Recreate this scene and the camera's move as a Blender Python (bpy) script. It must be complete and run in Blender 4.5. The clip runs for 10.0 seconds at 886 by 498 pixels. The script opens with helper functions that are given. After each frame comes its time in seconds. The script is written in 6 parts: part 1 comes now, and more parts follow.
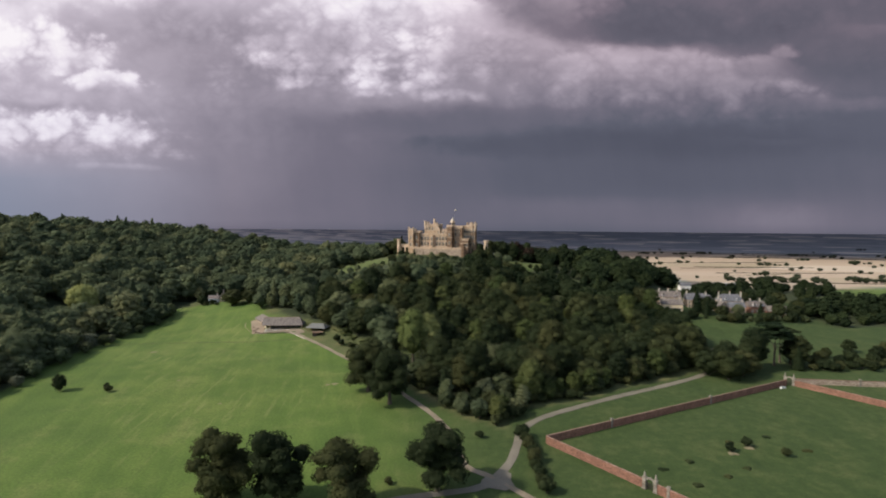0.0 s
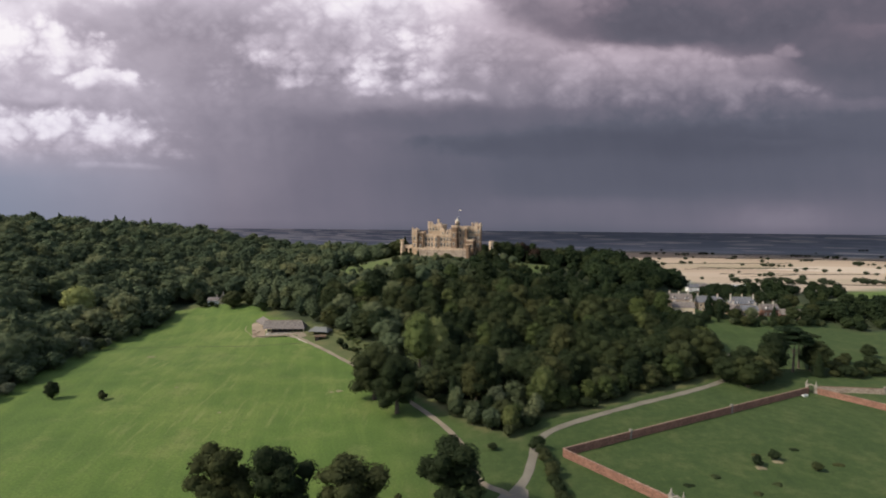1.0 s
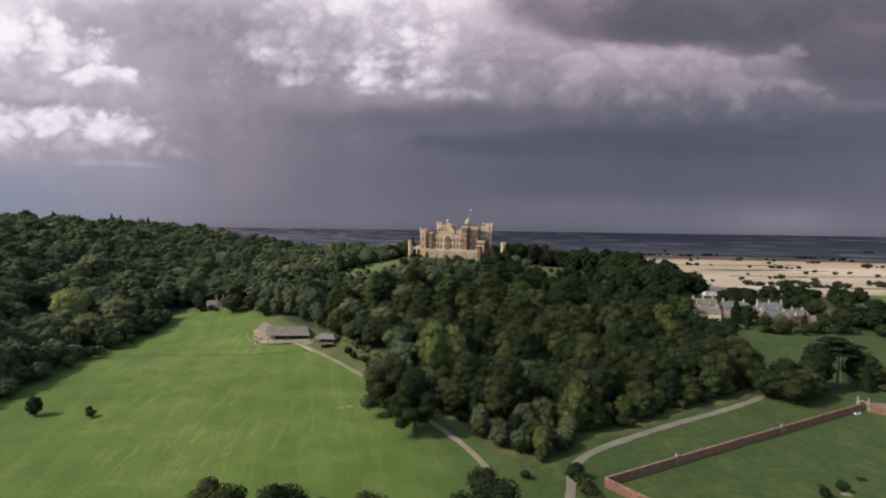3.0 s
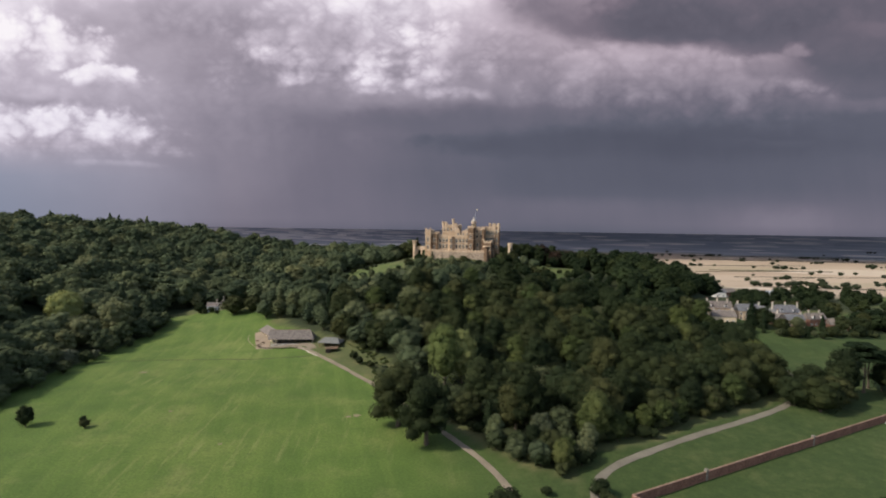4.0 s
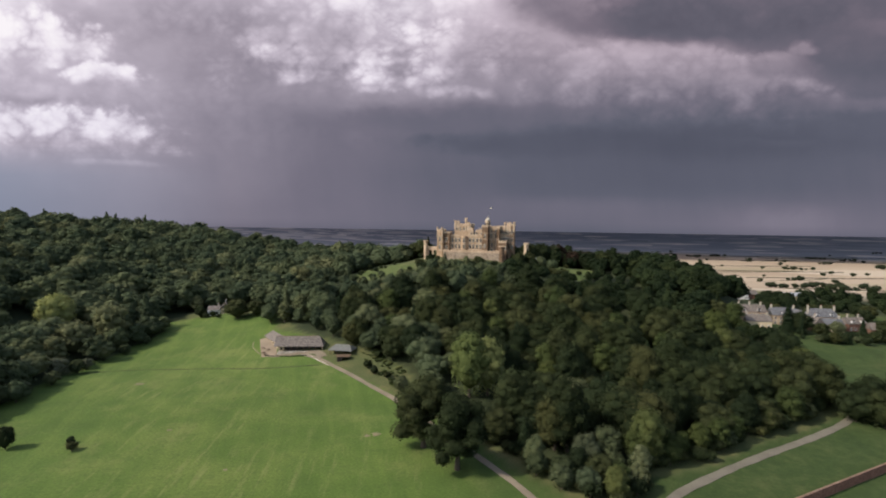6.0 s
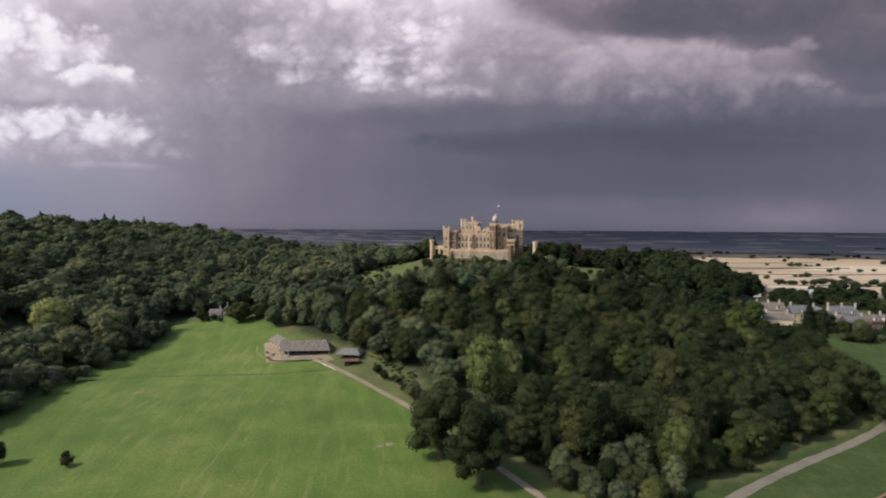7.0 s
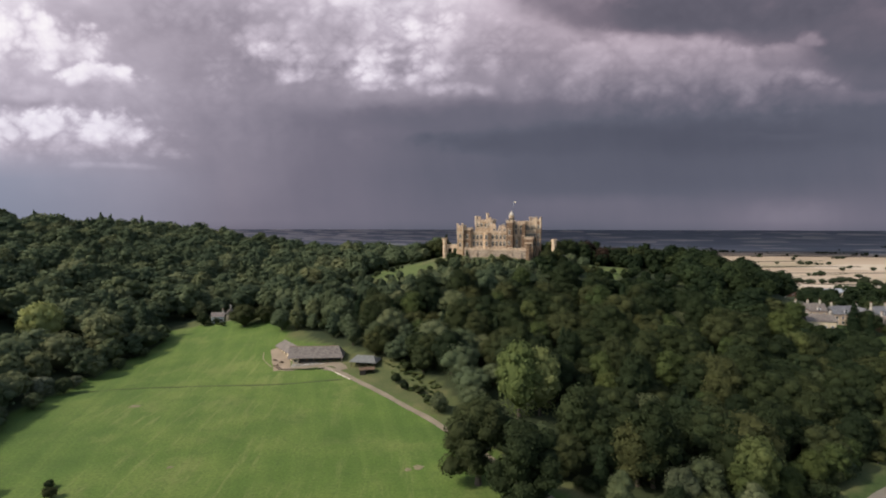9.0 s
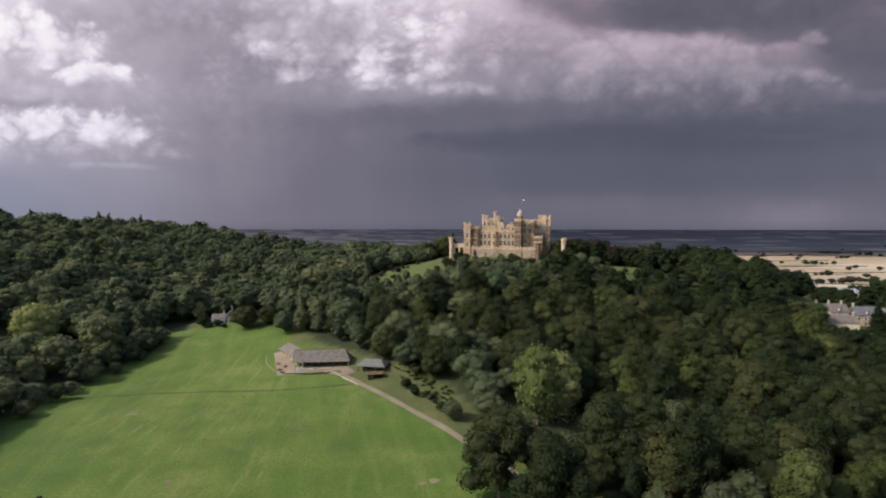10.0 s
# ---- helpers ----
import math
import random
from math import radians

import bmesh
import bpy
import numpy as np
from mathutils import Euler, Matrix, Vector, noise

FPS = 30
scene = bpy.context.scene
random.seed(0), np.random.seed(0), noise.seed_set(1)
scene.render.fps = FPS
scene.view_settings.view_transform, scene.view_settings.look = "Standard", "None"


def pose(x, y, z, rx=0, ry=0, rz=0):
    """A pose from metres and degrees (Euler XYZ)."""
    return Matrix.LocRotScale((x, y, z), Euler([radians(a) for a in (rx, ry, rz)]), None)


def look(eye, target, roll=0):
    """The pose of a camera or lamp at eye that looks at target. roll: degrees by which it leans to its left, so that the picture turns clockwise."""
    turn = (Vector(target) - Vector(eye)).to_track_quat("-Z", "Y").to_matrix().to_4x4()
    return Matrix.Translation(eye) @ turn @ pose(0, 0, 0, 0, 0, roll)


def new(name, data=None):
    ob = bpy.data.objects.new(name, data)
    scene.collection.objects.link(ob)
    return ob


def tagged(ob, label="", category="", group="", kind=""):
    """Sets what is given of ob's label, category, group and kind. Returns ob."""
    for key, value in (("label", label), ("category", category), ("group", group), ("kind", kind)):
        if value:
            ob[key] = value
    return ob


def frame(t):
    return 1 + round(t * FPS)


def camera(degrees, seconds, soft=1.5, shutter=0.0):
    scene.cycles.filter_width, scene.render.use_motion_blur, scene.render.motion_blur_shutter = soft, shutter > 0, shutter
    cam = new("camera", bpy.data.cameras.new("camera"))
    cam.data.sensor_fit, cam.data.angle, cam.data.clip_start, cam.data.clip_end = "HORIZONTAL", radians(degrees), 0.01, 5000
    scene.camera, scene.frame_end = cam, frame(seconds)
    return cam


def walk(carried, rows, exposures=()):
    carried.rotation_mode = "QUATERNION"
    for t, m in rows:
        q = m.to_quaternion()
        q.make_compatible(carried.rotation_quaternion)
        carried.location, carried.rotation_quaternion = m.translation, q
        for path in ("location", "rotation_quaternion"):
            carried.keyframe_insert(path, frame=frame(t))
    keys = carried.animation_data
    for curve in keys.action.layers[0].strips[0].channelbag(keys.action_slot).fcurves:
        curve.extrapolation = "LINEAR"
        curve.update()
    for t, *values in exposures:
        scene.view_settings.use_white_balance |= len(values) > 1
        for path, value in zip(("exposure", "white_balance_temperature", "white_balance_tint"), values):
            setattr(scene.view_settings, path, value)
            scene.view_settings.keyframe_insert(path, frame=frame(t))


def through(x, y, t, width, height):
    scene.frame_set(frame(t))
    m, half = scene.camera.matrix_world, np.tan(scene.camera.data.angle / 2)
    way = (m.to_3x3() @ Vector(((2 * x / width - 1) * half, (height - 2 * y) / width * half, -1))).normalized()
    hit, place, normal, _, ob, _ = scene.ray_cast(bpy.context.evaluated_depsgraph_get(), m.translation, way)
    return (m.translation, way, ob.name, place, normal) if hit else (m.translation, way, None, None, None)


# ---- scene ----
cam = camera(81.5, 10.0, soft=2.0)
PATH = [
    (0, pose(0.00, 0.00, 75.00, 87.783, -0.473, 0.002)),
    (0.5, pose(-2.03, 4.69, 75.29, 87.790, -0.548, -0.003)),
    (1, pose(-4.08, 9.33, 75.51, 87.771, -0.561, -0.020)),
    (1.5, pose(-6.18, 14.03, 75.68, 87.777, -0.567, -0.021)),
    (2, pose(-8.31, 18.74, 75.80, 87.779, -0.626, -0.027)),
    (2.5, pose(-10.52, 23.60, 75.89, 87.773, -0.738, -0.045)),
    (4, pose(-17.56, 38.34, 76.07, 87.751, -0.846, -0.101)),
    (4.5, pose(-20.07, 43.34, 76.04, 87.758, -0.878, -0.105)),
    (5, pose(-22.66, 48.36, 75.89, 87.755, -0.907, -0.145)),
    (5.5, pose(-25.31, 53.42, 75.60, 87.759, -0.959, -0.154)),
    (7, pose(-33.37, 68.68, 74.34, 87.739, -0.341, -0.227)),
    (7.5, pose(-36.06, 73.77, 73.88, 87.745, -0.110, -0.246)),
    (8, pose(-38.67, 78.78, 73.45, 87.723, -0.111, -0.282)),
    (8.5, pose(-41.15, 83.77, 73.08, 87.724, -0.128, -0.266)),
    (9, pose(-43.56, 88.72, 72.69, 87.723, -0.116, -0.268)),
    (9.5, pose(-45.97, 93.66, 72.29, 87.715, -0.093, -0.265)),
    (10, pose(-48.37, 98.57, 71.84, 87.716, -0.057, -0.287)),
]
walk(cam, PATH, [(0.0, 0.8), (10.0, 0.8)])

# ---------------------------------------------------------------- light
SUN_FROM = Vector((-1.0, -0.32, 0.90)).normalized()
world = bpy.data.worlds.new("world")
scene.world = world
world.use_nodes = True
wn = world.node_tree.nodes
sky_tex = wn.new("ShaderNodeTexSky")
sky_tex.sky_type = "NISHITA"
sky_tex.sun_disc = False
sky_tex.sun_elevation = math.asin(SUN_FROM.z)
sky_tex.sun_rotation = math.atan2(SUN_FROM.x, SUN_FROM.y)
sky_tex.dust_density = 2.0
wn["Background"].inputs["Strength"].default_value = 0.125
cloud_veil = wn.new("ShaderNodeHueSaturation")
cloud_veil.inputs["Saturation"].default_value = 0.8
world.node_tree.links.new(sky_tex.outputs[0], cloud_veil.inputs["Color"])
world.node_tree.links.new(cloud_veil.outputs[0], wn["Background"].inputs["Color"])
sun = new("sun", bpy.data.lights.new("sun", "SUN"))
sun.data.energy = 2.65
sun.data.angle = radians(0.6)
sun.data.color = (1.0, 0.92, 0.79)
sun.matrix_world = look(SUN_FROM * 500, (0, 0, 0))


# ---------------------------------------------------------------- node helpers
class Nodes:
    """A short way to write a node tree."""

    def __init__(self, name):
        self.mat = bpy.data.materials.new(name)
        self.mat.use_nodes = True
        self.t = self.mat.node_tree
        self.t.nodes.clear()
        self.out = self.t.nodes.new("ShaderNodeOutputMaterial")

    def put(self, socket, v):
        if isinstance(v, bpy.types.NodeSocket):
            self.t.links.new(v, socket)
        elif isinstance(v, (tuple, list)) and len(v) == 3 and socket.type == "RGBA":
            socket.default_value = (*v, 1)
        else:
            socket.default_value = v

    def m(self, op, a, b=0.0, c=0.0, clamp=False):
        n = self.t.nodes.new("ShaderNodeMath")
        n.operation, n.use_clamp = op, clamp
        for s, v in zip(n.inputs, (a, b, c)):
            self.put(s, v)
        return n.outputs[0]

    def vec(self, x, y, z=0.0):
        n = self.t.nodes.new("ShaderNodeCombineXYZ")
        for s, v in zip(n.inputs, (x, y, z)):
            self.put(s, v)
        return n.outputs[0]

    def split(self, v):
        n = self.t.nodes.new("ShaderNodeSeparateXYZ")
        self.put(n.inputs[0], v)
        return n.outputs

    def scaled(self, v, by):
        n = self.t.nodes.new("ShaderNodeVectorMath")
        n.operation = "MULTIPLY"
        self.put(n.inputs[0], v)
        n.inputs[1].default_value = by
        return n.outputs[0]

    def place(self):
        return self.t.nodes.new("ShaderNodeNewGeometry").outputs["Position"]

    def local(self):
        return self.t.nodes.new("ShaderNodeTexCoord").outputs["Object"]

    def noise(self, v, scale, detail=4.0, rough=0.55, colour=False):
        n = self.t.nodes.new("ShaderNodeTexNoise")
        self.put(n.inputs["Vector"], v)
        n.inputs["Scale"].default_value, n.inputs["Detail"].default_value = scale, detail
        n.inputs["Roughness"].default_value = rough
        return n.outputs["Color" if colour else "Fac"]

    def voronoi(self, v, scale, what="Color", feature="F1"):
        n = self.t.nodes.new("ShaderNodeTexVoronoi")
        n.feature = feature
        self.put(n.inputs["Vector"], v)
        n.inputs["Scale"].default_value = scale
        return n.outputs[what]

    def ramp(self, f, stops, smooth=False):
        n = self.t.nodes.new("ShaderNodeValToRGB")
        n.color_ramp.interpolation = "EASE" if smooth else "LINEAR"
        e = n.color_ramp.elements
        while len(e) < len(stops):
            e.new(0.5)
        for k, (p, c) in enumerate(stops):
            e[k].position = p
            e[k].color = (*c, 1) if isinstance(c, (tuple, list)) else (c, c, c, 1)
        self.put(n.inputs[0], f)
        return n.outputs[0]

    def mix(self, f, a, b, blend="MIX"):
        n = self.t.nodes.new("ShaderNodeMix")
        n.data_type, n.blend_type = "RGBA", blend
        self.put(n.inputs[0], f)
        self.put(n.inputs[6], a)
        self.put(n.inputs[7], b)
        return n.outputs[2]

    def attr(self, name):
        n = self.t.nodes.new("ShaderNodeAttribute")
        n.attribute_name = name
        return n.outputs["Fac"]

    def any_object(self):
        return self.t.nodes.new("ShaderNodeObjectInfo").outputs["Random"]

    def bump(self, h, strength=0.4, distance=0.1):
        n = self.t.nodes.new("ShaderNodeBump")
        n.inputs["Strength"].default_value, n.inputs["Distance"].default_value = strength, distance
        self.put(n.inputs["Height"], h)
        return n.outputs[0]

    def surface(self, colour, rough=0.85, normal=None, metal=0.0, through=0.0, gloss=0.25):
        n = self.t.nodes.new("ShaderNodeBsdfPrincipled")
        self.put(n.inputs["Base Color"], colour)
        self.put(n.inputs["Roughness"], rough)
        n.inputs["Metallic"].default_value = metal
        n.inputs["Specular IOR Level"].default_value = gloss
        if normal is not None:
            self.put(n.inputs["Normal"], normal)
        shader = n.outputs[0]
        if through:
            tr = self.t.nodes.new("ShaderNodeBsdfTranslucent")
            self.put(tr.inputs["Color"], colour)
            mx = self.t.nodes.new("ShaderNodeMixShader")
            mx.inputs[0].default_value = through
            self.t.links.new(shader, mx.inputs[1])
            self.t.links.new(tr.outputs[0], mx.inputs[2])
            shader = mx.outputs[0]
        self.t.links.new(shader, self.out.inputs[0])
        return self.mat


def srgb(r, g, b):
    return tuple((v / 255 / 12.92) if v < 10 else ((v / 255 + 0.055) / 1.055) ** 2.4 for v in (r, g, b))


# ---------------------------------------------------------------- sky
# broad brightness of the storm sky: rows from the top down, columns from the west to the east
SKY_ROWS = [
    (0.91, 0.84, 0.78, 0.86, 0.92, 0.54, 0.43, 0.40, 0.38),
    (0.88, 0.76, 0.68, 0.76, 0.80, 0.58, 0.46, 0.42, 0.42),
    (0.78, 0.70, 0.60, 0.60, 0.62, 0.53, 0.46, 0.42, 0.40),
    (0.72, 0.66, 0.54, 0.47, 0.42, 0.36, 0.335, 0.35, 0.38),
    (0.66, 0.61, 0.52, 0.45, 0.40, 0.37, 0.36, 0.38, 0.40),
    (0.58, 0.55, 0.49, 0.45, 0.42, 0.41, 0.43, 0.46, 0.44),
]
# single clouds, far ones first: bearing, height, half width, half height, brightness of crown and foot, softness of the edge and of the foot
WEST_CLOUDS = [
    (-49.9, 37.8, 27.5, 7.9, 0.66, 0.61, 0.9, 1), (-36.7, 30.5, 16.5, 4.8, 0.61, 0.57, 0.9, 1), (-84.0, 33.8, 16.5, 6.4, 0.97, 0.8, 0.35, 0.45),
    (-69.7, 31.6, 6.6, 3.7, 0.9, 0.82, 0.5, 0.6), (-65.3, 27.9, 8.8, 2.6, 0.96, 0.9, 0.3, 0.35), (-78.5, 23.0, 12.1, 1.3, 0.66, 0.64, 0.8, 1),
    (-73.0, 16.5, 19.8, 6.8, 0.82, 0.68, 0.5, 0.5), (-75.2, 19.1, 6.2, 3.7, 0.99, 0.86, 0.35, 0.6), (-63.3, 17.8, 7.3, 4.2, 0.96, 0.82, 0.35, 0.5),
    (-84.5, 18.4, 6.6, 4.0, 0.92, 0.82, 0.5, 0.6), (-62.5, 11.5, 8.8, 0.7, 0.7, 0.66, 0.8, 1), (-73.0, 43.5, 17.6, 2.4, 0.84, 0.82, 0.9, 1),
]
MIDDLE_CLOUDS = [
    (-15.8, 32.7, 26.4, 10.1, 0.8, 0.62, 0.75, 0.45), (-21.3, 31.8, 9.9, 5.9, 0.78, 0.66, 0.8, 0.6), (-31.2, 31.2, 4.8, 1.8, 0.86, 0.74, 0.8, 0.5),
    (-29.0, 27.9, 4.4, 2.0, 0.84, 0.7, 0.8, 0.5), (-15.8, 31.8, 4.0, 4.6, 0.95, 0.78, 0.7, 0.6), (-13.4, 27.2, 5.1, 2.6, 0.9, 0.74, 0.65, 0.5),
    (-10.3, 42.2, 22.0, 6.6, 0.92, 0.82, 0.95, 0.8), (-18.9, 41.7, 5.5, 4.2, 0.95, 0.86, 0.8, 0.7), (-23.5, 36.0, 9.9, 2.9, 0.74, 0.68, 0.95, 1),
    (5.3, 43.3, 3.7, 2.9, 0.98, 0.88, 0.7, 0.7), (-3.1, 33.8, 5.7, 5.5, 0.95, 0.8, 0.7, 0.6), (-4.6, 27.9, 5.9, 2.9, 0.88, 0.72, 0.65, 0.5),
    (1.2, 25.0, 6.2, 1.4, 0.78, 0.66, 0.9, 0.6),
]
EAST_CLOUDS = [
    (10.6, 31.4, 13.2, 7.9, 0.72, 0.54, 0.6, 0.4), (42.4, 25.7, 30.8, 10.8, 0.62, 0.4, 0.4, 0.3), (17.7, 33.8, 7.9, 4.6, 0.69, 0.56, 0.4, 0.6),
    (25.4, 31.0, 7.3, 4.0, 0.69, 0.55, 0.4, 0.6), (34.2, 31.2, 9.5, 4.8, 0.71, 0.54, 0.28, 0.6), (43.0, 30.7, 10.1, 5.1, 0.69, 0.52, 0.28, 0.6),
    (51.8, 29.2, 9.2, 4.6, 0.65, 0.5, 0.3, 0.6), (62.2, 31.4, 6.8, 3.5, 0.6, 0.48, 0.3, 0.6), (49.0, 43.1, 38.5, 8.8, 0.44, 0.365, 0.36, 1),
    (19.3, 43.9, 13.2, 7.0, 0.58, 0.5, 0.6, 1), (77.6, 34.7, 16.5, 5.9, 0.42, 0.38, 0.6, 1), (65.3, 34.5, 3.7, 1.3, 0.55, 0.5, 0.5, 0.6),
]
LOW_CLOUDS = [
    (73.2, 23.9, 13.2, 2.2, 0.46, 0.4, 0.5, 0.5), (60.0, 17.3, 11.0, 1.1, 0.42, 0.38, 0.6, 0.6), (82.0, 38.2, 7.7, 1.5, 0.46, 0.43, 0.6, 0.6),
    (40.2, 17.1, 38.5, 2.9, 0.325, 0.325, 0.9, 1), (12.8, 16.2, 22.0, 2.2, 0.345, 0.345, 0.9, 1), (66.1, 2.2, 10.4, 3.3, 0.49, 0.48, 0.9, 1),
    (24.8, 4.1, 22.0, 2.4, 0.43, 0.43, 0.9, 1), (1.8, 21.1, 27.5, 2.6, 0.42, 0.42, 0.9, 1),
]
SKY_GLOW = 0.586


def sky_material():
    """A storm sky: pale heads of cloud above, a slate curtain of rain below. Heights and bearings are hundredths of the distance ahead."""
    n = Nodes("storm_sky")
    x, y, z = n.split(n.place())
    y = n.m("MAXIMUM", y, 50.0)
    a0 = n.m("MULTIPLY", n.m("DIVIDE", x, y), 100.0)
    b0 = n.m("MULTIPLY", n.m("DIVIDE", n.m("SUBTRACT", z, 75.0), y), 100.0)
    rise = n.split(n.ramp(n.m("DIVIDE", b0, 45.0), [(0.0, 0.06), (0.25, 0.2), (0.4, 0.75), (0.6, 1.0)]))[0]

    def billow(scales):
        """Rounded puffs with creases between, in several sizes."""
        total = None
        for scale, amp in scales:
            v = n.noise(n.vec(a0, n.m("MULTIPLY", b0, 1.25)), scale, 1.0, 0.4)
            v = n.m("MULTIPLY", n.m("ABSOLUTE", n.m("SUBTRACT", v, 0.5)), amp * 4)
            total = v if total is None else n.m("ADD", total, v)
        return total

    def step(v, lo, hi):
        mr = n.t.nodes.new("ShaderNodeMapRange")
        mr.interpolation_type = "SMOOTHSTEP"
        n.put(mr.inputs["Value"], v)
        mr.inputs["From Min"].default_value, mr.inputs["From Max"].default_value = lo, hi
        return mr.outputs[0]

    def blend(f, p, q):
        return n.m("ADD", p, n.m("MULTIPLY", f, n.m("SUBTRACT", q, p)))

    calm = n.m("SUBTRACT", 1.0, n.m("MULTIPLY", n.m("DIVIDE", n.m("ADD", a0, 2.0), 20.0, 0.0, True), 0.55))
    puff = n.m("ADD", 0.4, n.m("MULTIPLY", n.m("SUBTRACT", billow(((0.10, 0.46), (0.21, 0.32), (0.45, 0.16), (0.95, 0.06))), 0.4), calm))
    w1 = n.split(n.noise(n.vec(a0, n.m("MULTIPLY", b0, 1.5)), 0.10, 3.0, 0.5, True))
    a = n.m("ADD", a0, n.m("MULTIPLY", n.m("MULTIPLY", n.m("SUBTRACT", w1[0], 0.5), 8.0), rise))
    b = n.m("ADD", b0, n.m("MULTIPLY", n.m("MULTIPLY", n.m("SUBTRACT", w1[1], 0.5), 5.0), rise))
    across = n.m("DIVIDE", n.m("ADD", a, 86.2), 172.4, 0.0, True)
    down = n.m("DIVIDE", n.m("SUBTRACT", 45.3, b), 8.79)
    light = None
    for k, row in enumerate(SKY_ROWS):
        val = n.split(n.ramp(across, [(j / 8, v) for j, v in enumerate(row)], True))[0]
        light = val if light is None else blend(step(down, k - 1, k), light, val)
    crease = n.m("MULTIPLY", n.m("SUBTRACT", puff, 0.40), 1.0)
    ragged = n.m("MULTIPLY", crease, -0.75)

    def cloud(light, ca, cb, ra, rb, top, foot, edge, under):
        """Lays one cloud over those behind it: a firm lit crown that melts away at its foot."""
        da = n.m("DIVIDE", n.m("SUBTRACT", a, ca), ra)
        db = n.m("DIVIDE", n.m("SUBTRACT", b, cb), rb)
        d = n.m("SQRT", n.m("ADD", n.m("MULTIPLY", da, da), n.m("MULTIPLY", db, db)))
        mask = step(n.m("ADD", d, ragged), 1.0 + edge * 0.5, 1.0 - edge)
        if under < 1:
            mask = n.m("MULTIPLY", mask, step(n.m("ADD", db, n.m("MULTIPLY", crease, 0.5)), -0.95, -0.95 + 1.6 * (1.05 - under)))
        value = n.m("ADD", (top + foot) / 2, n.m("MULTIPLY", n.m("ADD", db, n.m("MULTIPLY", crease, 2.0)), (top - foot) * 0.75))
        return blend(mask, light, n.m("MINIMUM", n.m("MAXIMUM", value, foot - 0.10), top + 0.03))

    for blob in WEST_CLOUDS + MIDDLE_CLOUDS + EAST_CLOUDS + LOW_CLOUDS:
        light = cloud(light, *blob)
    bright = n.m("MULTIPLY", n.m("SUBTRACT", light, 0.42), 2.6, 0.0, True)
    grain = n.m("MULTIPLY", n.m("ADD", bright, 0.15), rise)
    light = n.m("ADD", light, n.m("MULTIPLY", crease, n.m("MULTIPLY", grain, 0.13)))
    fine = n.noise(n.vec(a, n.m("MULTIPLY", b, 1.7)), 0.09, 5.0, 0.5)
    light = n.m("ADD", light, n.m("MULTIPLY", n.m("SUBTRACT", fine, 0.5), n.m("MULTIPLY", n.m("ADD", grain, 0.08), 0.20)))
    rain = n.noise(n.vec(n.m("ADD", n.m("MULTIPLY", a0, 0.16), n.m("MULTIPLY", b0, 0.03)), n.m("MULTIPLY", b0, 0.03)), 1.0, 3.0)
    light = n.m("ADD", light, n.m("MULTIPLY", n.m("SUBTRACT", rain, 0.5), 0.03))
    murk = n.split(n.ramp(n.m("DIVIDE", b0, 4.0), [(0.0, 1.0), (0.15, 0.5), (0.4, 0.0)]))[0]
    light = n.m("SUBTRACT", light, n.m("MULTIPLY", murk, 0.03))
    colour = n.ramp(light, [(0.28, srgb(74, 77, 90)), (0.38, srgb(94, 96, 109)), (0.46, srgb(116, 112, 125)), (0.58, srgb(151, 144, 156)),
                            (0.74, srgb(192, 184, 196)), (0.88, srgb(229, 223, 232)), (1.0, srgb(246, 243, 246))])
    mauve = n.split(n.ramp(n.m("DIVIDE", b0, 45.0), [(0.55, 0.0), (0.85, 1.0)]))[0]
    mauve = n.m("MULTIPLY", mauve, n.m("DIVIDE", n.m("ADD", a0, 10.0), 40.0, 0.0, True))
    colour = n.mix(mauve, colour, n.mix(1.0, colour, (1.055, 0.975, 0.965), "MULTIPLY"))
    slate = n.split(n.ramp(n.m("DIVIDE", b0, 45.0), [(0.45, 1.0), (0.75, 0.0)]))[0]
    colour = n.mix(n.m("MULTIPLY", slate, 0.8), colour, n.mix(1.0, colour, (0.975, 0.997, 1.018), "MULTIPLY"))
    left = n.m("MULTIPLY", n.m("SUBTRACT", 1.0, n.m("DIVIDE", n.m("ADD", a0, 86.0), 45.0, 0.0, True), 0.0, True),
               n.split(n.ramp(n.m("DIVIDE", b0, 30.0), [(0.0, 0.8), (0.3, 0.7), (0.5, 0.0)]))[0])
    colour = n.mix(left, colour, srgb(126, 138, 158))
    colour = n.mix(1.0, colour, (1.012, 0.990, 1.004), "MULTIPLY")
    e = n.t.nodes.new("ShaderNodeEmission")
    n.put(e.inputs["Color"], colour)
    e.inputs["Strength"].default_value = SKY_GLOW
    n.t.links.new(e.outputs[0], n.out.inputs[0])
    return n.mat


# ---------------------------------------------------------------- the lie of the land
def smooth(a, b, v):
    s = np.clip((v - a) / (b - a), 0, 1)
    return s * s * (3 - 2 * s)


